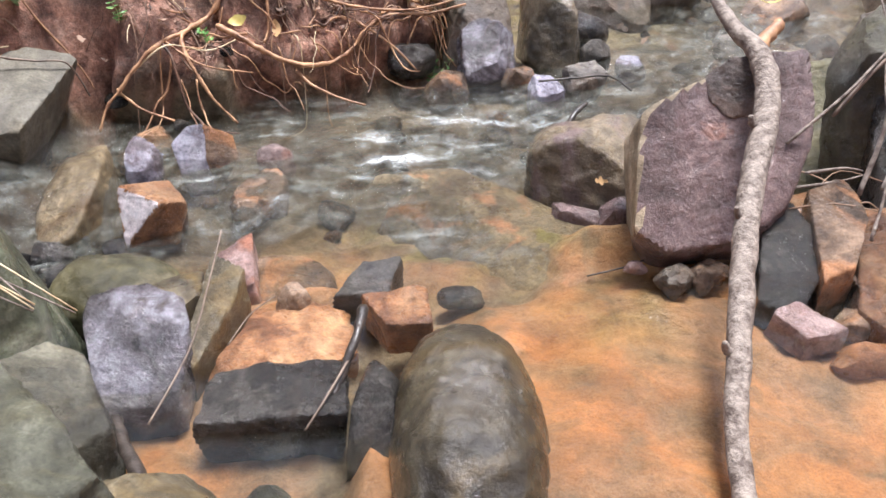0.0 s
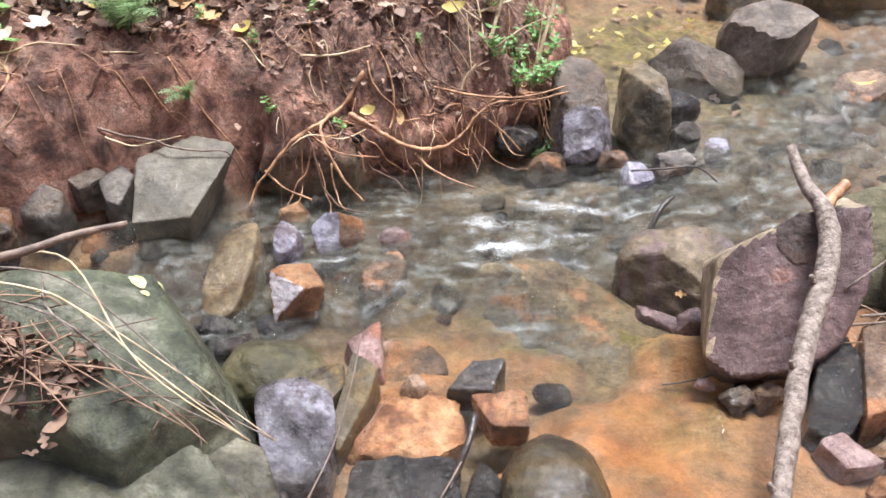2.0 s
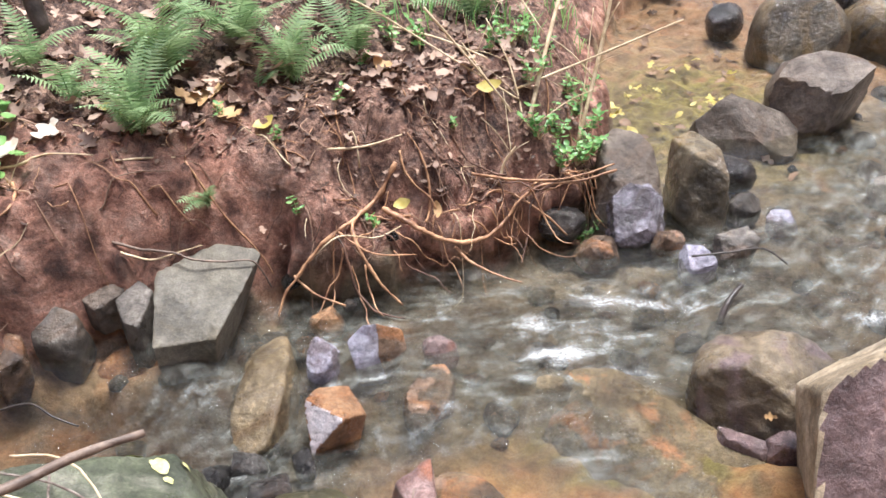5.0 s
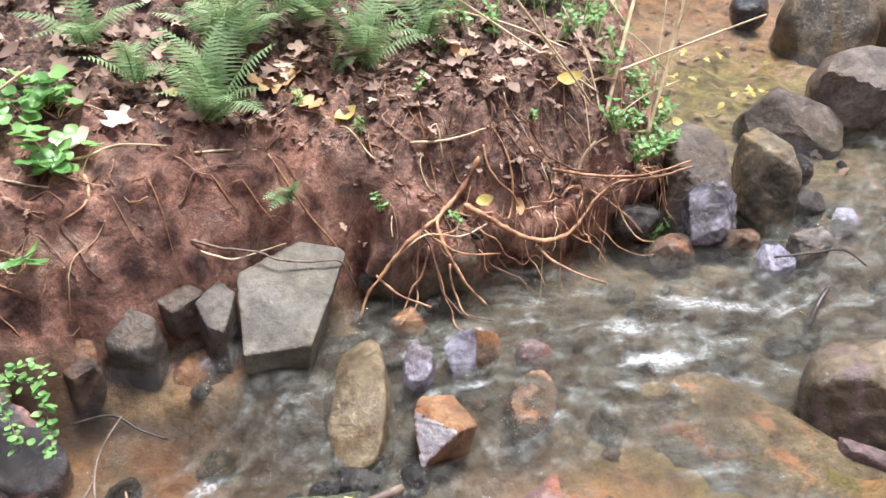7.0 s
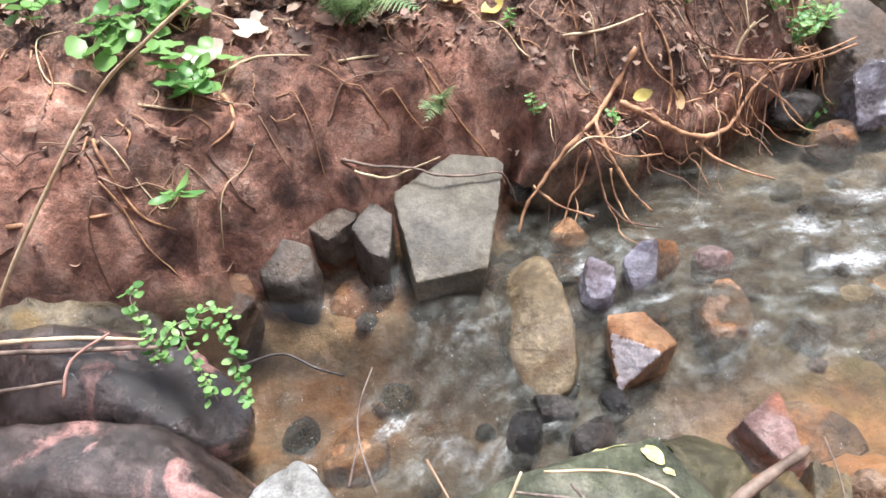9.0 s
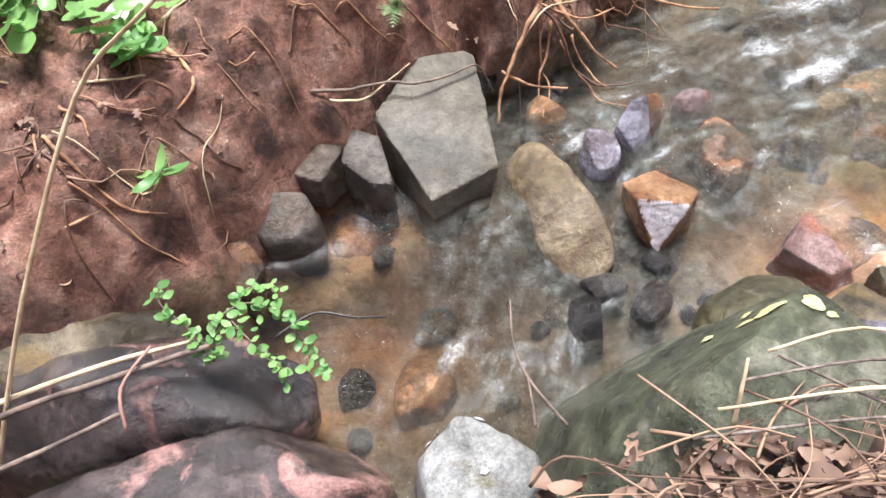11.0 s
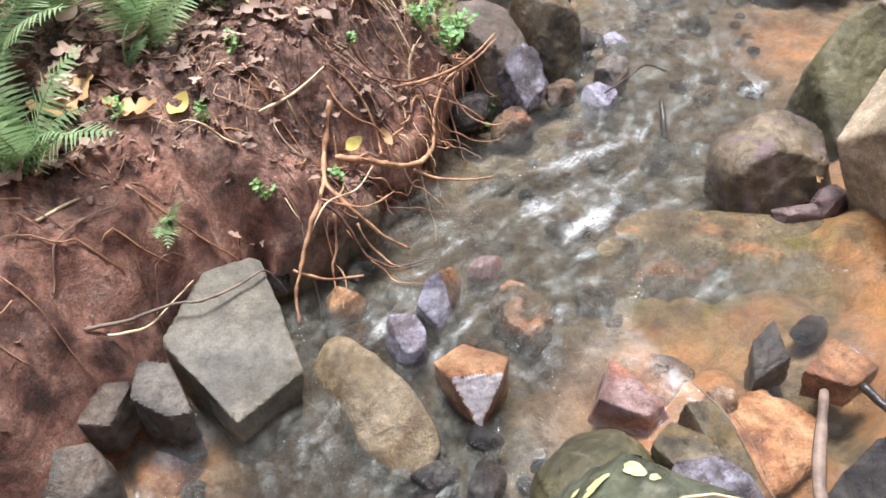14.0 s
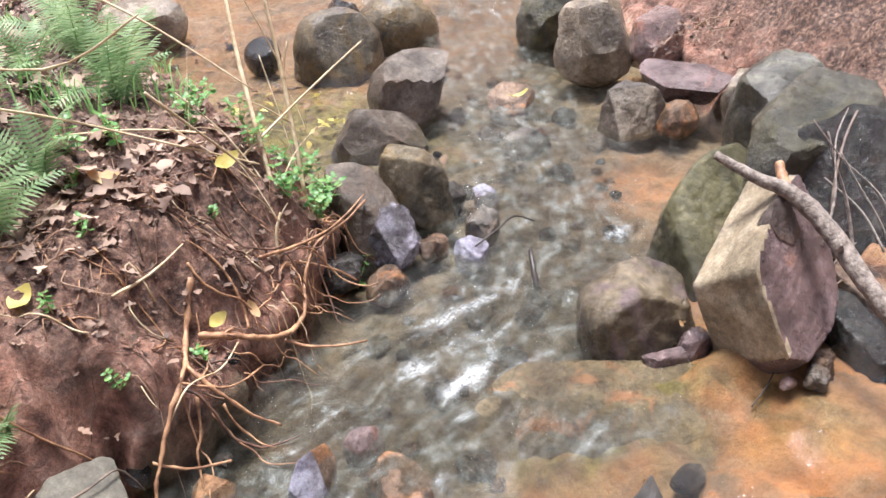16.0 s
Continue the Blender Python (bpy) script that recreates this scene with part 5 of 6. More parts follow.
def lip_roots():
    """A tangle of bare roots trailing over the lip of the bank."""
    rng = random.Random(33)
    for k in range(46):
        x = rng.uniform(-0.85, 0.05) if k % 3 else rng.uniform(-0.45, 0.08)
        y = min((yy for yy in np.arange(2.3, 3.3, 0.02) if height(x, yy) > 0.12), default=2.6) + rng.uniform(0.0, 0.1)
        a, pts = rng.choice((0.45, 0.6, 3.6, 3.9, -0.3, -1.0)) + rng.uniform(-0.4, 0.4), []
        z, drop = None, rng.uniform(0.0, 0.035)
        for j in range(rng.randint(5, 9)):
            top = max(height(x, y), 0.0) + 0.012
            z = top if z is None else max(top, min(z - drop + rng.uniform(-0.012, 0.012), top + 0.07), 0.004)
            pts.append((x, y, z))
            a += rng.uniform(-0.55, 0.55)
            x, y = x + 0.036 * math.cos(a), y + 0.036 * math.sin(a)
        r = rng.uniform(0.0022, 0.0052)
        base = Vector(pts[0])
        v, f = tube([tuple(Vector(q) - base) for q in pts], (r, r * 0.8, r * 0.4), 6, 0.2, k, 4)
        thing("root", mesh_of("root", v, f, root_brown if k % 4 == 0 else root_tan), base, "bare wiggly root trailing over the bank", "root", "roots along the lip of the bank")


lip_roots()


def branch_log():
    base = Vector((0.53, 0.9, 0.13))
    line = [(0.53, 0.9, 0.12), (0.545, 1.08, 0.16), (0.565, 1.2, 0.21), (0.615, 1.42, 0.3), (0.66, 1.58, 0.37), (0.71, 1.72, 0.44), (0.73, 1.82, 0.49), (0.72, 1.9, 0.525), (0.69, 1.98, 0.545), (0.67, 2.1, 0.58)]
    log = thing("branch", None, base, "weathered pale dead branch propped against the rocks", "branch")
    part("trunk", mesh_of("trunk", *tube([tuple(Vector(p) - base) for p in line], (0.018, 0.02, 0.023, 0.026, 0.026, 0.02, 0.013), 14, 0.055, 3, 6), bark_pale), log)
    part("side_stub", mesh_of("side_stub", *tube([tuple(Vector(p) - base) for p in ((0.72, 1.89, 0.52), (0.75, 1.93, 0.54), (0.785, 1.965, 0.56))], (0.018, 0.014), 9, 0.08, 4), root_tan), log, "broken stub with an orange split end")
    for k, (x, y, z) in enumerate([(0.575, 1.24, 0.225), (0.64, 1.5, 0.335), (0.7, 1.7, 0.43)]):
        part("knot", mesh_of("knot", *tube([tuple(Vector(p) - base) for p in ((x, y, z), (x - 0.025, y - 0.01, z + 0.01), (x - 0.033, y - 0.012, z + 0.03))], (0.01, 0.005), 7, 0.1, k), bark_pale), log)


branch_log()


def stick(points, r0, r1, mat, label, seed, name="twig"):
    base = Vector(points[0])
    v, f = tube([tuple(Vector(p) - base) for p in points], (r0, r1), 7, 0.1, seed)
    return thing(name, mesh_of(name, v, f, mat), base, label, "stick")


stick([(-0.41, 1.62, 0.19), (-0.4, 1.5, 0.17), (-0.41, 1.38, 0.1), (-0.42, 1.28, 0.08), (-0.44, 1.18, 0.06)], 0.0016, 0.0024, bark_brown, "thin pale twig lying over the stones", 31)
stick([(-0.5, 1.19, 0.06), (-0.46, 1.12, 0.07), (-0.41, 1.05, 0.08), (-0.35, 0.95, 0.09)], 0.011, 0.014, bark_dark, "black wet stick at the pool's edge", 32)
stick([(-0.085, 1.42, 0.15), (-0.09, 1.34, 0.14), (-0.11, 1.28, 0.1), (-0.12, 1.24, 0.09)], 0.011, 0.006, bark_dark, "black broken stick propped on the block", 33)
stick([(-0.1, 1.3, 0.12), (-0.13, 1.22, 0.1), (-0.16, 1.17, 0.07)], 0.0028, 0.002, bark_brown, "thin brown twig on the dark block", 34)
stick([(-0.36, 1.41, 0.05), (-0.33, 1.49, 0.07), (-0.3, 1.58, 0.05)], 0.0015, 0.0012, bark_brown, "fine brown straw leaning on stones", 35)
stick([(0.42, 2.58, -0.03), (0.45, 2.63, 0.03), (0.5, 2.7, 0.05)], 0.012, 0.008, bark_dark, "dark stick poking out of the stream", 36)
stick([(0.35, 2.83, 0.07), (0.48, 2.86, 0.075), (0.6, 2.9, 0.07), (0.68, 2.87, 0.03)], 0.004, 0.003, bark_dark, "thin black twig over the shallows", 37)
stick([(-1.72, 1.9, 0.02), (-1.62, 1.93, 0.035), (-1.53, 1.9, 0.02), (-1.46, 1.9, -0.01)], 0.004, 0.003, bark_dark, "thin dark twig in the shallows", 38)
stick([(0.39, 1.7, 0.05), (0.47, 1.71, 0.07), (0.54, 1.73, 0.09)], 0.002, 0.002, bark_dark, "fine dark straw on the shelf", 39)
stick([(-2.5, 1.58, 0.3), (-2.2, 1.67, 0.31), (-2.0, 1.69, 0.315), (-1.79, 1.72, 0.3)], 0.008, 0.005, bark_brown, "long dry stalk across the dark boulder", 40)
stick([(-2.5, 1.66, 0.31), (-2.2, 1.7, 0.315), (-2.0, 1.73, 0.31), (-1.83, 1.74, 0.3)], 0.007, 0.004, straw, "dry stalk across the dark boulder", 41)
stick([(-2.4, 1.53, 0.31), (-2.15, 1.57, 0.31), (-1.97, 1.62, 0.3)], 0.007, 0.004, bark_brown, "dry stalk between dark boulders", 42)
stick([(-1.97, 1.6, 0.27), (-1.96, 1.66, 0.32), (-1.9, 1.73, 0.33)], 0.004, 0.003, pink_leaf, "reddish bent stalk on the dark boulder", 43)
stick([(-2.25, 1.66, 0.18), (-2.06, 1.76, 0.5), (-1.84, 1.88, 0.8), (-1.66, 1.81, 0.97), (-1.5, 1.85, 1.08)], 0.005, 0.003, straw, "tall dry stalk leaning over the bank", 44)
for k, line in enumerate([[(1.0, 1.62, 0.2), (1.03, 1.75, 0.42), (1.02, 1.9, 0.52), (1.0, 2.0, 0.62)], [(0.8, 1.8, 0.35), (0.92, 1.85, 0.45), (1.06, 1.95, 0.55), (1.2, 2.0, 0.6)], [(0.98, 1.7, 0.3), (1.05, 1.82, 0.36), (1.1, 1.98, 0.4)],
                          [(0.82, 1.78, 0.25), (0.93, 1.8, 0.26), (1.0, 1.82, 0.27)], [(0.95, 1.62, 0.22), (0.99, 1.72, 0.36), (0.98, 1.82, 0.48), (1.0, 1.9, 0.55)], [(0.84, 1.76, 0.3), (0.92, 1.77, 0.31), (0.97, 1.78, 0.3)]]):
    stick(line, 0.004, 0.002, bark_pale, "thin dead twig tangled beside the block", 50 + k)


def debris(center, count, spread, seed, label, sticks, way=0.0, fall=0.0):
    """Washed-up leaves and twigs, strewn along a line that runs at the angle way and falls towards its end."""
    c, s = math.cos(way), math.sin(way)
    rng = random.Random(seed)
    leaves, twigs = [], []
    cx, cy, cz, rise = center
    for k in range(count):
        u, v = min(rng.gauss(-0.05, 0.45), 0.35 + 0.1 * rng.random()), rng.gauss(0, 0.45)
        z = cz + rise * math.exp(-(u * u + v * v) * 1.5) * rng.uniform(0.6, 1.0)
        s = rng.uniform(0.015, 0.05)
        leaves.append(put_at(leaf_blade(s, s * rng.uniform(0.4, 0.7), rng.uniform(-0.6, 0.8), rng.uniform(0, 0.6), rng.random(), rng.choice((0, 0, 2))), (cx + c * u * spread[0] - s * v * spread[1], cy + s * u * spread[0] + c * v * spread[1], z - fall * max(0.0, u)), rng.uniform(0, 6.28), rng.uniform(-0.8, 0.8), rng.uniform(-0.8, 0.8)))
    for k in range(sticks):
        u, v, a = rng.gauss(0, 0.4), rng.gauss(0, 0.4), rng.gauss(way + 0.1, 0.5)
        n = rng.uniform(0.05, 0.3)
        z = cz + rise * rng.uniform(0.5, 1.15)
        p, q = Vector((cx + c * u * spread[0] - s * v * spread[1], cy + s * u * spread[0] + c * v * spread[1], z - fall * max(0.0, u))), Vector((math.cos(a), math.sin(a), rng.uniform(-0.2, 0.25)))
        bow = Vector((rng.uniform(-0.03, 0.03), rng.uniform(-0.03, 0.03), rng.uniform(0, 0.04)))
        twigs.append(tube([tuple(p - q * n / 2), tuple(p + bow), tuple(p + q * n / 2)], (rng.uniform(0.0013, 0.0036), 0.001), 5, 0.12, k, 4))
    tagged(new("debris_leaves", mesh_of("debris_leaves", *joined(leaves), scrap_leaf)), label + " of dead leaves", "debris", kind="stuff")
    tagged(new("debris_twigs", mesh_of("debris_twigs", *joined(twigs), root_thin)), label + " of dry twigs and straws", "debris", kind="stuff")


debris((-1.0, 1.07, 0.53, 0.08), 480, (0.45, 0.13), 21, "washed-up pile", 75, -0.32, 0.2)
for k in range(6):
    rise = 0.02 * (k % 4)
    stick([(-1.12 + 0.04 * k, 1.16 + 0.02 * (k % 5), 0.6 + rise), (-0.85, 1.1 + 0.03 * (k % 4), 0.62 + rise), (-0.66, 1.04 + 0.03 * (k % 3), 0.52 + rise), (-0.5 + 0.015 * k, 1.06 - 0.02 * (k % 4), 0.4 + rise)], 0.0024, 0.0012, straw if k % 2 else bark_pale, "thin dry twig arching out of the debris", 80 + k)
stick([(-1.12, 0.78, height(-1.12, 0.78)), (-0.95, 0.93, 0.74), (-0.815, 1.092, 0.79), (-0.706, 1.18, 0.79)], 0.011, 0.006, bark_brown, "bent brown branch leaning out of the near bank", 86, "branch")
stick([(-1.056, 1.17, 0.58), (-1.045, 1.19, 0.63), (-1.03, 1.215, 0.665)], 0.004, 0.002, straw, "pale bent twig standing in the debris", 87)
stick([(-1.245, 1.27, 0.5), (-1.28, 1.345, 0.53), (-1.285, 1.4, 0.55), (-1.27, 1.46, 0.57)], 0.003, 0.0015, bark_brown, "thin forked twig leaning over the stream", 88)
stick([(-1.29, 1.28, 0.5), (-1.285, 1.31, 0.52), (-1.28, 1.345, 0.53)], 0.0025, 0.002, bark_brown, "thin side twig beside the forked one", 89)
stick([(0.98, 1.78, 0.24), (1.03, 1.86, 0.38), (1.03, 1.92, 0.49), (1.04, 1.97, 0.58)], 0.006, 0.003, bark_pale, "upright dead twig behind the purple block", 96)
stick([(0.9, 1.84, 0.4), (1.0, 1.9, 0.5), (1.1, 1.94, 0.57), (1.2, 1.97, 0.6)], 0.005, 0.003, bark_brown, "slanting dead twig behind the purple block", 97)
debris((0.93, 1.75, 0.12, 0.1), 70, (0.1, 0.14), 22, "drift", 8)
debris((2.3, 3.3, 0.25, 0.12), 90, (0.35, 0.3), 23, "drift", 40)


# ---- ferns and other green things ----
def frond(length, width, droop, seed, pairs=20):
    """A fern frond from its base along +x, arching; leaflets toothed, shorter towards both ends."""
    rng = random.Random(seed)
    spine = []
    for i in range(pairs + 1):
        s = i / pairs
        spine.append(Vector((length * s * (0.72 + 0.12 * s), 0.04 * length * math.sin(s * 3 + seed), length * (0.85 * s - (0.3 + 0.45 * droop) * s * s))))
    pieces = [tube([tuple(p) for p in spine[::4]], (0.0028, 0.0008), 4, 0.0, seed, 3)]
    for i in range(2, pairs + 1):
        s = i / pairs
        reach = width * math.sin(math.pi * min(1.0, 0.16 + 0.84 * (s ** 0.8))) ** 0.75 * rng.uniform(0.88, 1.08) + 0.004
        p, way = spine[i], (spine[i] - spine[i - 1]).normalized()
        for side in (-1, 1):
            out = (Vector((0, side, 0)) + way * 0.38 + Vector((0, 0, rng.uniform(-0.3, 0.02)))).normalized()
            w = min(length / pairs * 0.4, 0.009)
            verts, faces = [], []
            n = 6
            for k in range(n + 1):
                u = k / n
                half = w * (1 - 0.88 * u ** 1.4) * (1.0 if k % 2 else 0.62)
                c = p + out * (reach * u) + Vector((0, 0, -0.1 * reach * u * u))
                verts += [tuple(c - way * half), tuple(c + way * half)]
                if k:
                    faces.append((2 * k - 2, 2 * k - 1, 2 * k + 1, 2 * k))
            pieces.append((verts, faces))
    return mesh_of("frond", *joined(pieces), fern_green)


def fern(x, y, fronds, length, seed, label, toward=None, z=None):
    rng = random.Random(seed)
    ob = thing("fern", None, (x, y, height(x, y) if z is None else z), label, "fern", "ferns on the bank")
    for k in range(fronds):
        n = length * rng.uniform(0.65, 1.1)
        f = part("frond", frond(n, n * rng.uniform(0.19, 0.25), rng.uniform(0.2, 1.0), seed * 10 + k, max(14, int(n * 70))), ob)
        a = 6.28 * k / fronds + rng.uniform(-0.4, 0.4) if toward is None else toward + rng.uniform(-0.7, 0.7)
        f.rotation_euler = (rng.uniform(-0.25, 0.25), -rng.uniform(0.1, 0.85), a)
    return ob


for k, (x, y, n, size, s) in enumerate([(-1.48, 2.66, 12, 0.36, 1), (-1.5, 2.95, 11, 0.42, 2), (-1.08, 3.05, 9, 0.36, 3), (-1.95, 2.86, 8, 0.26, 4), (-1.28, 3.15, 11, 0.42, 14), (-1.75, 2.75, 7, 0.24, 5), (-0.97, 3.55, 8, 0.4, 7), (-0.5, 3.72, 9, 0.42, 8),
                                       (-2.3, 3.1, 7, 0.3, 9), (-0.45, 4.3, 8, 0.42, 10), (-1.6, 3.5, 7, 0.34, 11), (-0.9, 3.25, 6, 0.32, 6), (-0.72, 4.0, 7, 0.36, 12)]):
    fern(x, y, n, size, s, "green fern with arching feathery fronds on the leaf litter")
fern(-1.5, 2.63, 5, 0.13, 30, "small fern at the lip of the bank")
fern(-1.17, 2.95, 4, 0.13, 31, "small young fern on dark earth", 0.0)
fern(-1.24, 2.54, 6, 0.14, 32, "small drooping fern above the slab", -1.4)


LEAFY = [(-1.87, 2.36, 4), (-1.79, 2.37, 3), (-1.97, 2.44, 4), (-1.9, 2.52, 3), (-2.08, 2.36, 4), (-2.25, 2.45, 4)]


def sprig(name, at, stems, leaves, reach, size, seed, label, mat=None, stem_mat=None, spread=1.0, aim=(0, 0, 1), broad=0.62):
    """A small leafy plant: thin stems, each leaf a blade on it."""
    rng = random.Random(seed)
    ob = thing(name, None, at, label, "plant")
    for k in range(stems):
        tip = Vector((rng.uniform(-1, 1) * spread, rng.uniform(-1, 1) * spread, rng.uniform(0.3, 1.0))) + Vector(aim)
        tip = tip.normalized() * reach * rng.uniform(0.6, 1.1)
        mid = tip * 0.5 + Vector((rng.uniform(-1, 1), rng.uniform(-1, 1), 0.4)) * reach * 0.12
        line = [(0, 0, 0), tuple(mid), tuple(tip)]
        part("stem", mesh_of("stem", *tube(line, (0.0022, 0.001), 5, 0.05, k, 4), stem_mat or straw), ob)
        pieces = []
        for j in range(leaves):
            u = (j + 1) / leaves
            p = (mid * (2 * u) if u < 0.5 else mid + (tip - mid) * (2 * u - 1))
            s = size * rng.uniform(0.65, 1.15)
            for side in (0, math.pi):
                pieces.append(put_at(leaf_blade(s, s * broad, 0.25, 0.25, rng.random()), p, math.atan2(tip.y, tip.x) + side + rng.uniform(-0.9, 0.9) + 1.2, -rng.uniform(-0.3, 0.6), rng.uniform(-0.5, 0.5)))
        part("leaves", mesh_of("leaves", *joined(pieces), mat or leaf_green), ob)
    return ob


def trailing_shoot(base, lines, size, seed, label):
    """A leafy shoot: thin arching stems, each with rounded leaflets set along it in pairs."""
    rng = random.Random(seed)
    ob = thing("shrub", None, base, label, "plant")
    for k, line in enumerate(lines):
        rel = [Vector(q) - Vector(base) for q in line]
        part("stem", mesh_of("stem", *tube([tuple(q) for q in rel], (0.0022, 0.0012), 5, 0.05, k, 4), bark_brown), ob)
        pieces = []
        for a, b in zip(rel, rel[1:]):
            count = max(2, int((b - a).length / 0.013))
            for j in range(count):
                p = a + (b - a) * ((j + rng.random()) / count)
                for turn in (0.9, -0.9, 2.6)[: rng.choice((2, 2, 3))]:
                    n = size * rng.uniform(0.6, 1.15)
                    off = Vector((rng.uniform(-1, 1), rng.uniform(-1, 1), rng.uniform(-0.4, 0.8))) * 0.012
                    pieces.append(put_at(leaf_blade(n, n * 0.7, 0.2, 0.2, rng.random()), tuple(p + off), math.atan2((b - a).y, (b - a).x) + turn + rng.uniform(-0.5, 0.5), rng.uniform(-0.5, 0.4), rng.uniform(-0.5, 0.5)))
        part("leaves", mesh_of("leaves", *joined(pieces), leaf_green), ob)
    return ob


trailing_shoot((-1.8, 1.7, 0.27), [[(-1.8, 1.7, 0.27), (-1.83, 1.75, 0.33), (-1.87, 1.8, 0.36), (-1.86, 1.83, 0.38)], [(-1.8, 1.7, 0.27), (-1.77, 1.75, 0.33), (-1.7, 1.77, 0.33), (-1.64, 1.73, 0.28), (-1.61, 1.67, 0.21), (-1.59, 1.64, 0.2)],
               [(-1.75, 1.75, 0.33), (-1.72, 1.7, 0.31), (-1.68, 1.66, 0.26), (-1.66, 1.64, 0.22)], [(-1.74, 1.76, 0.33), (-1.7, 1.8, 0.34), (-1.65, 1.79, 0.32)]], 0.024, 41, "bright green leafy shoot growing over the dark boulder")
for k, (x, y, n) in enumerate(LEAFY):
    sprig("ground_plant", (x, y, height(x, y)), n, 1, 0.09, 0.06, 90 + k, "creeping plant with broad pale green leaves", spread=1.3, broad=0.9)
sprig("seedling", (-1.87, 2.11, height(-1.87, 2.11)), 2, 2, 0.07, 0.06, 42, "small green seedling on red earth", aim=(0.5, -0.2, 0.6), broad=0.45)
sprig("ground_plant", (-1.83, 2.33, height(-1.83, 2.33)), 4, 2, 0.08, 0.06, 43, "broad green leaves of a creeping plant", spread=1.2, broad=0.85)
sprig("ground_plant", (-1.95, 2.56, height(-1.95, 2.56)), 5, 3, 0.12, 0.06, 44, "broad green leaves of a creeping plant", spread=1.2, broad=0.85)
sprig("ground_plant", (-2.05, 2.45, height(-2.05, 2.45)), 4, 3, 0.12, 0.05, 45, "creeping plant with green leaflets", spread=1.2, broad=0.7)
for k, (x, y, n) in enumerate([(-0.2, 3.14, 6), (-0.06, 3.2, 6), (-0.02, 3.4, 5), (-0.5, 3.05, 2), (-0.14, 3.3, 5), (-0.66, 3.3, 4), (-0.78, 3.36, 4), (-0.4, 3.35, 4), (-0.02, 3.75, 4), (-0.1, 3.6, 4), (-0.9, 2.95, 2), (-0.98, 2.62, 2), (-0.73, 2.7, 2), (-1.05, 2.74, 2), (-0.3, 3.6, 4), (-0.12, 3.12, 5), (-0.02, 3.08, 5), (-0.08, 3.45, 5), (-0.25, 3.28, 4), (0.0, 3.28, 6), (-0.2, 3.45, 4), (-0.85, 3.15, 3), (-0.35, 3.5, 5), (-1.25, 2.75, 2)]):
    sprig("leafy_weed", (x, y, height(x, y)), n, 4, 0.13 if n > 3 else 0.06, 0.03 if n > 3 else 0.022, 60 + k, "small leafy green weed among roots and litter", spread=1.0)


def grass_tufts():
    rng = random.Random(77)
    pieces = []
    for cx, cy in [(-0.35, 4.6), (-0.6, 4.9), (-0.2, 5.0), (-0.75, 3.75), (-0.35, 3.7), (-1.0, 4.5), (-0.7, 3.55), (-0.15, 4.2)]:
        for k in range(34):
            x, y = cx + rng.gauss(0, 0.08), cy + rng.gauss(0, 0.08)
            a, n = rng.uniform(0, 6.28), rng.uniform(0.08, 0.2)
            z = height(x, y)
            tip = Vector((x + math.cos(a) * n * 0.6, y + math.sin(a) * n * 0.6, z + n * 0.7))
            mid = Vector((x + math.cos(a) * n * 0.2, y + math.sin(a) * n * 0.2, z + n * 0.55))
            side = Vector((-math.sin(a), math.cos(a), 0)) * 0.0025
            b = Vector((x, y, z - 0.01))
            pieces.append(([tuple(b - side), tuple(b + side), tuple(mid + side), tuple(mid - side), tuple(tip)], [(0, 1, 2, 3), (3, 2, 4)]))
    tagged(new("grass", mesh_of("grass", *joined(pieces), leaf_green)), "tufts of thin green grass", "grass", kind="stuff")


grass_tufts()


def dead_shrub(base, stems, label, seed):
    rng = random.Random(seed)
    ob = thing("dead_shrub", None, base, label, "shrub")
    for tip, r in stems:
        rel = Vector(tip) - Vector(base)
        mid = rel * 0.5 + Vector((rng.uniform(-0.02, 0.02), rng.uniform(-0.02, 0.02), 0.01))
        part("stem", mesh_of("stem", *tube([(0, 0, -0.02), tuple(mid), tuple(rel)], (r, r * 0.6), 7, 0.06, seed, 6), straw), ob)
        for k in range(3):
            u = rng.uniform(0.25, 0.9)
            p = mid * (2 * u) if u < 0.5 else mid + (rel - mid) * (2 * u - 1)
            q = p + Vector((rng.uniform(-1, 1), rng.uniform(-0.6, 0.6), rng.uniform(0.1, 0.8))).normalized() * rng.uniform(0.12, 0.3)
            part("twig", mesh_of("twig", *tube([tuple(p), tuple((p + q) / 2 + Vector((0, 0, 0.015))), tuple(q)], (r * 0.4, r * 0.2), 5, 0.08, k, 3), straw), ob)
    return ob


dead_shrub((-0.25, 3.15, height(-0.25, 3.15)), [((-0.02, 3.8, 1.15), 0.009), ((-0.42, 3.4, 0.72), 0.004), ((-0.5, 3.3, 0.66), 0.003), ((0.02, 3.3, 0.5), 0.003)], "dry straw-coloured shrub with bare crossing stems", 1)
dead_shrub((-0.06, 3.32, height(-0.06, 3.32)), [((0.08, 3.72, 1.02), 0.009), ((-0.02, 3.6, 0.7), 0.003)], "tall pale dead stalk with side twigs", 2)
stick([(-0.66, 3.55, 0.57), (-0.54, 3.57, 0.53), (-0.42, 3.59, 0.47), (-0.3, 3.6, 0.42)], 0.009, 0.006, bark_pale, "grey mossy stick lying in the undergrowth", 95)
dead_shrub((-0.34, 3.0, height(-0.34, 3.0) - 0.02), [((-0.28, 3.06, 0.36), 0.006)], "short broken pale stalk among the roots", 3)
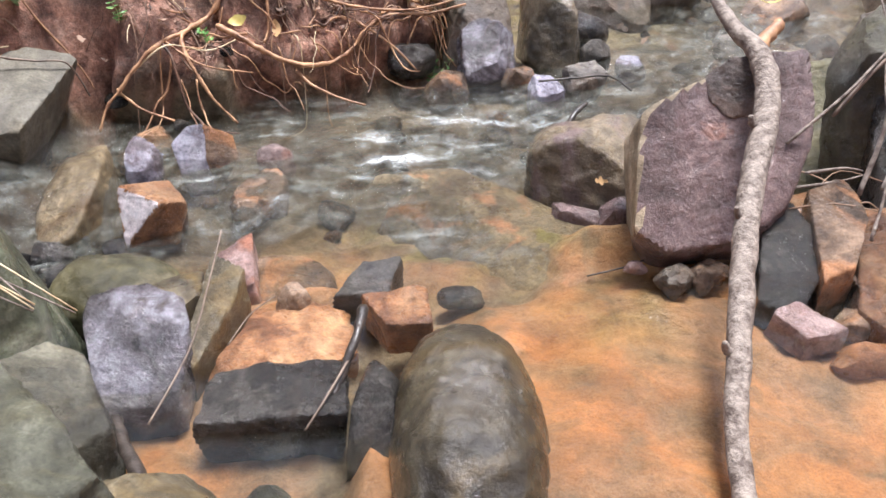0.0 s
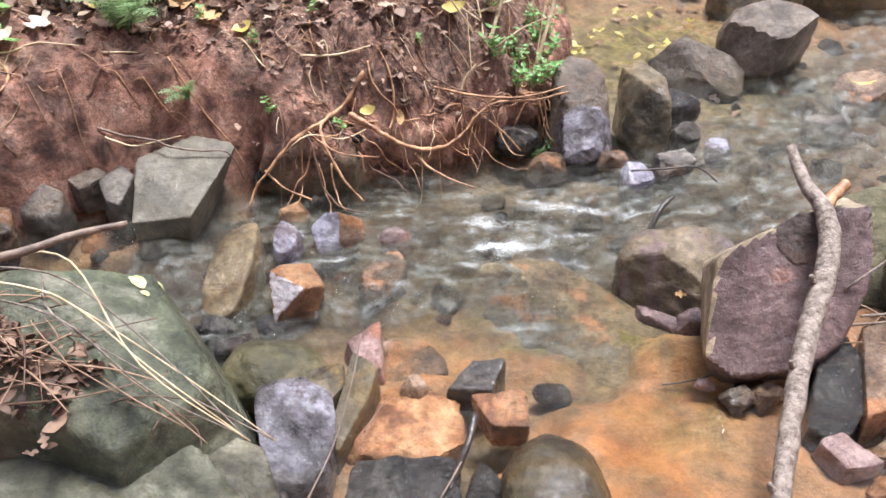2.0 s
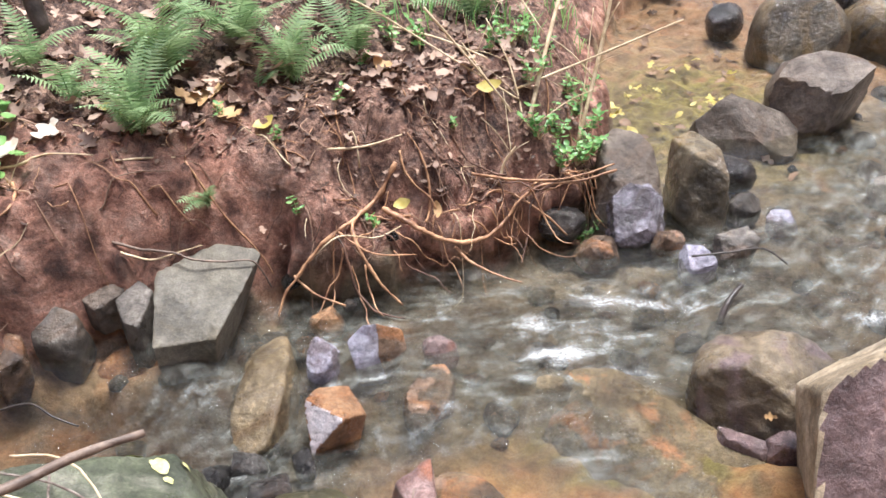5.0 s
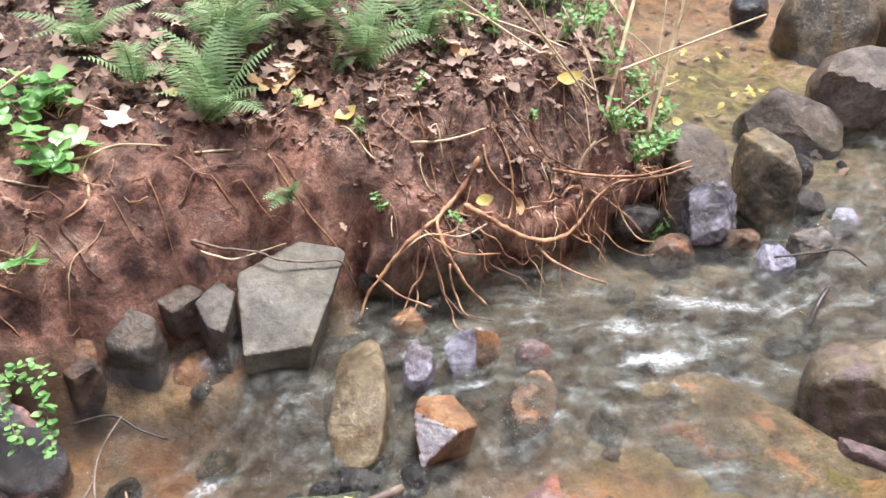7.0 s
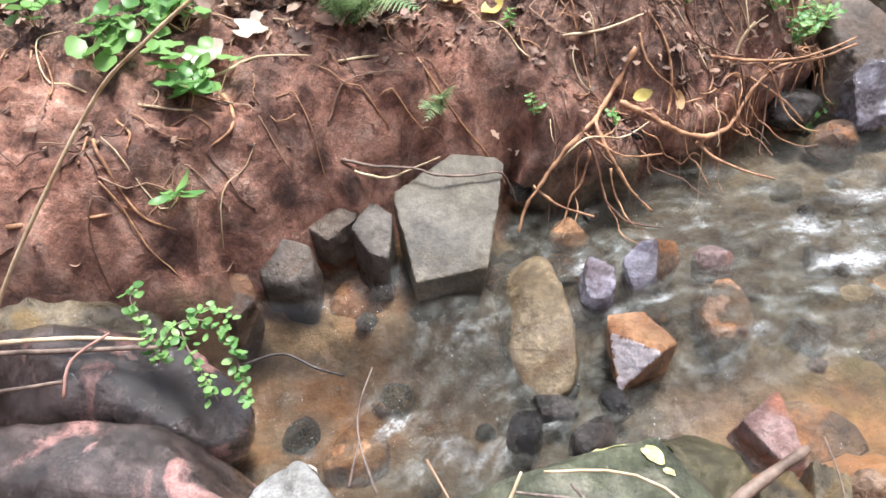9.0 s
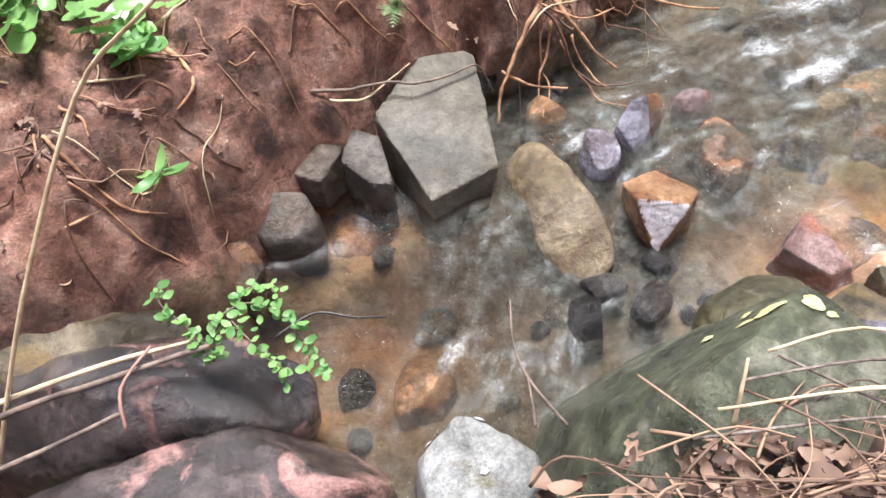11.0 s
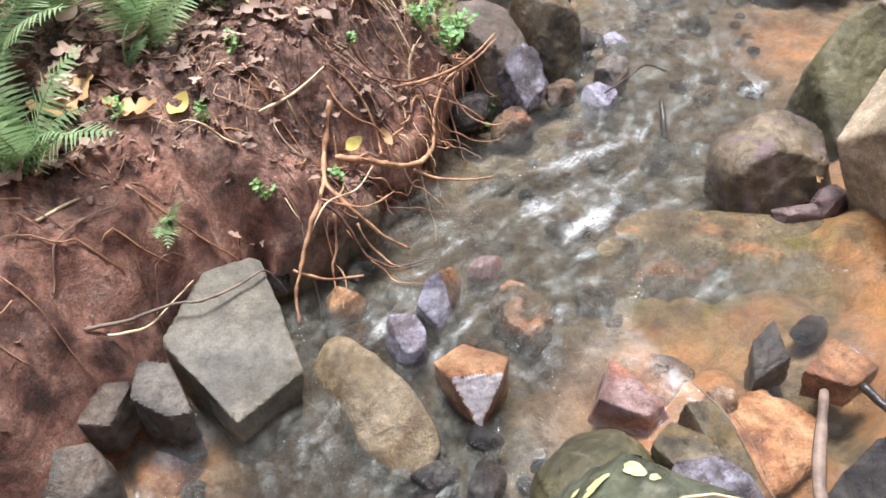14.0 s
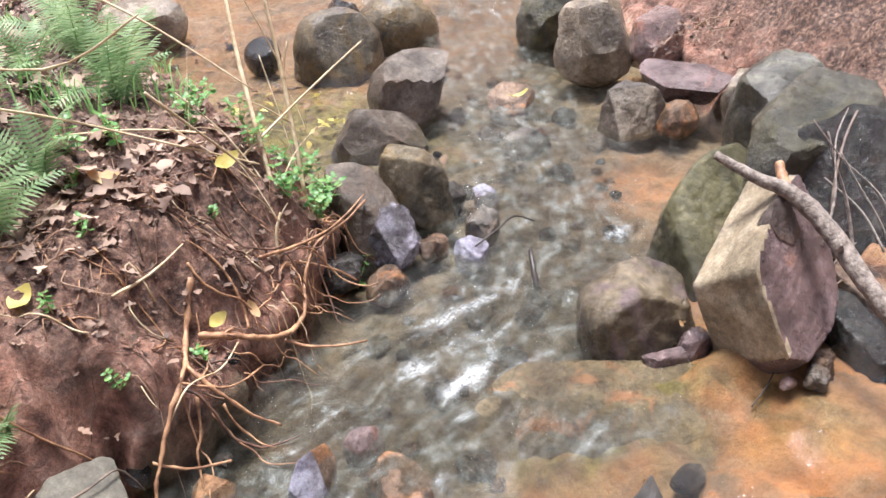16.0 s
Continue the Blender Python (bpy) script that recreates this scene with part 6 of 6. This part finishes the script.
for k, line in enumerate([[(-1.35, 3.1, 1.0), (-0.95, 3.25, 0.86), (-0.5, 3.2, 0.62), (-0.28, 3.16, 0.5)], [(-0.75, 4.2, 1.15), (-0.45, 3.6, 0.95), (-0.2, 3.3, 0.7)], [(-1.2, 3.6, 1.0), (-0.8, 3.3, 0.92), (-0.55, 3.15, 1.05)], [(-0.85, 3.5, 0.66), (-0.6, 3.35, 0.66), (-0.4, 3.25, 0.62)],
                          [(-0.3, 3.25, 0.5), (0.0, 3.35, 0.6), (0.3, 3.4, 0.72)], [(-0.6, 3.1, 0.85), (-0.4, 3.12, 0.6), (-0.3, 3.14, 0.46)]]):
    stick(line, 0.005, 0.003, straw, "long dry cane leaning across the undergrowth", 70 + k, "dry_cane")


def sapling(base, tip, r, seed, label):
    ob = thing("sapling", None, base, label, "tree")
    rng = random.Random(seed)
    rel = Vector(tip) - Vector(base)
    part("trunk", mesh_of("trunk", *tube([(0, 0, -0.05), tuple(rel * 0.3 + Vector((0.02, 0, 0))), tuple(rel * 0.7), tuple(rel)], (r, r * 0.6), 10, 0.08, seed, 6), bark_dark), ob)
    for k in range(4):
        p = rel * rng.uniform(0.6, 1.0)
        q = p + Vector((rng.uniform(-1, 1), rng.uniform(-0.2, 1), rng.uniform(0.3, 0.9))) * 0.5
        limb = part("limb", mesh_of("limb", *tube([tuple(p), tuple((p + q) / 2 + Vector((0, 0, 0.04))), tuple(q)], (r * 0.35, r * 0.12), 6, 0.08, k, 4), bark_dark), ob)
        pieces = [put_at(leaf_blade(0.07, 0.04, 0.2, 0.2, j), tuple(p + (q - p) * rng.uniform(0.4, 1.1) + Vector((rng.uniform(-0.1, 0.1), rng.uniform(-0.1, 0.1), rng.uniform(-0.08, 0.08)))), rng.uniform(0, 6.28), rng.uniform(-0.4, 0.4)) for j in range(18)]
        part("leaves", mesh_of("leaves", *joined(pieces), leaf_green), limb)


sapling((-2.02, 3.08, height(-2.02, 3.08)), (-2.6, 3.6, 2.8), 0.035, 1, "dark slender sapling leaning over the ferns")
sapling((-1.05, 4.2, height(-1.05, 4.2)), (-1.1, 4.4, 3.4), 0.06, 2, "dark mossy tree trunk behind the ferns")



# ---- lichen on the stones ----
def lichen(host, spots, mat, label, seed):
    """Thin ragged crusts lying on a stone's skin, found by dropping onto its mesh."""
    rng = random.Random(seed)
    deps = host.data
    tree = BVHTree.FromPolygons([v.co[:] for v in deps.vertices], [f.vertices[:] for f in deps.polygons])
    pts = np.array([v.co[:] for v in deps.vertices]) + np.array(host.location)
    nrm = np.array([v.normal[:] for v in deps.vertices])
    for x, y, z, r in spots:
        k = np.argsort(((pts - np.array((x, y, z))) ** 2).sum(1))[0]
        c, n = Vector(pts[k]), Vector(nrm[k])
        side = n.cross(Vector((0.2, 0.9, 0.3))).normalized()
        up = n.cross(side)
        verts, faces = [tuple(c + n * 0.006 - Vector(host.location))], []
        ring = 22
        for i in range(ring):
            a = 2 * math.pi * i / ring
            q = r * (0.8 + 0.4 * noise.noise(Vector((math.cos(a) * 1.6 + seed, math.sin(a) * 1.6, x * 9))))
            p = c + side * (math.cos(a) * q * 1.3) + up * (math.sin(a) * q * 0.8)
            near, away, _, _ = tree.find_nearest(p - Vector(host.location))
            p = near + away * 0.003 + Vector(host.location)
            verts.append(tuple(p - Vector(host.location)))
            faces.append((0, i + 1, (i + 1) % ring + 1))
        part("lichen", mesh_of("lichen", verts, faces, mat), host, label)


lichen(lichen_rock, [(-0.87, 1.33, 0.5, 0.024), (-0.84, 1.345, 0.5, 0.02), (-0.9, 1.32, 0.5, 0.016), (-0.93, 1.36, 0.5, 0.016), (-0.8, 1.36, 0.48, 0.014), (-0.815, 1.33, 0.48, 0.01), (-0.9, 1.4, 0.46, 0.013), (-0.97, 1.42, 0.44, 0.014)], lichen_yellow, "pale yellow lichen crust", 1)
lichen(spotted_rock, [(-1.44, 1.33, 0.42, 0.013), (-1.37, 1.32, 0.46, 0.014), (-1.36, 1.25, 0.45, 0.008)], lichen_white, "round white lichen spot", 2)
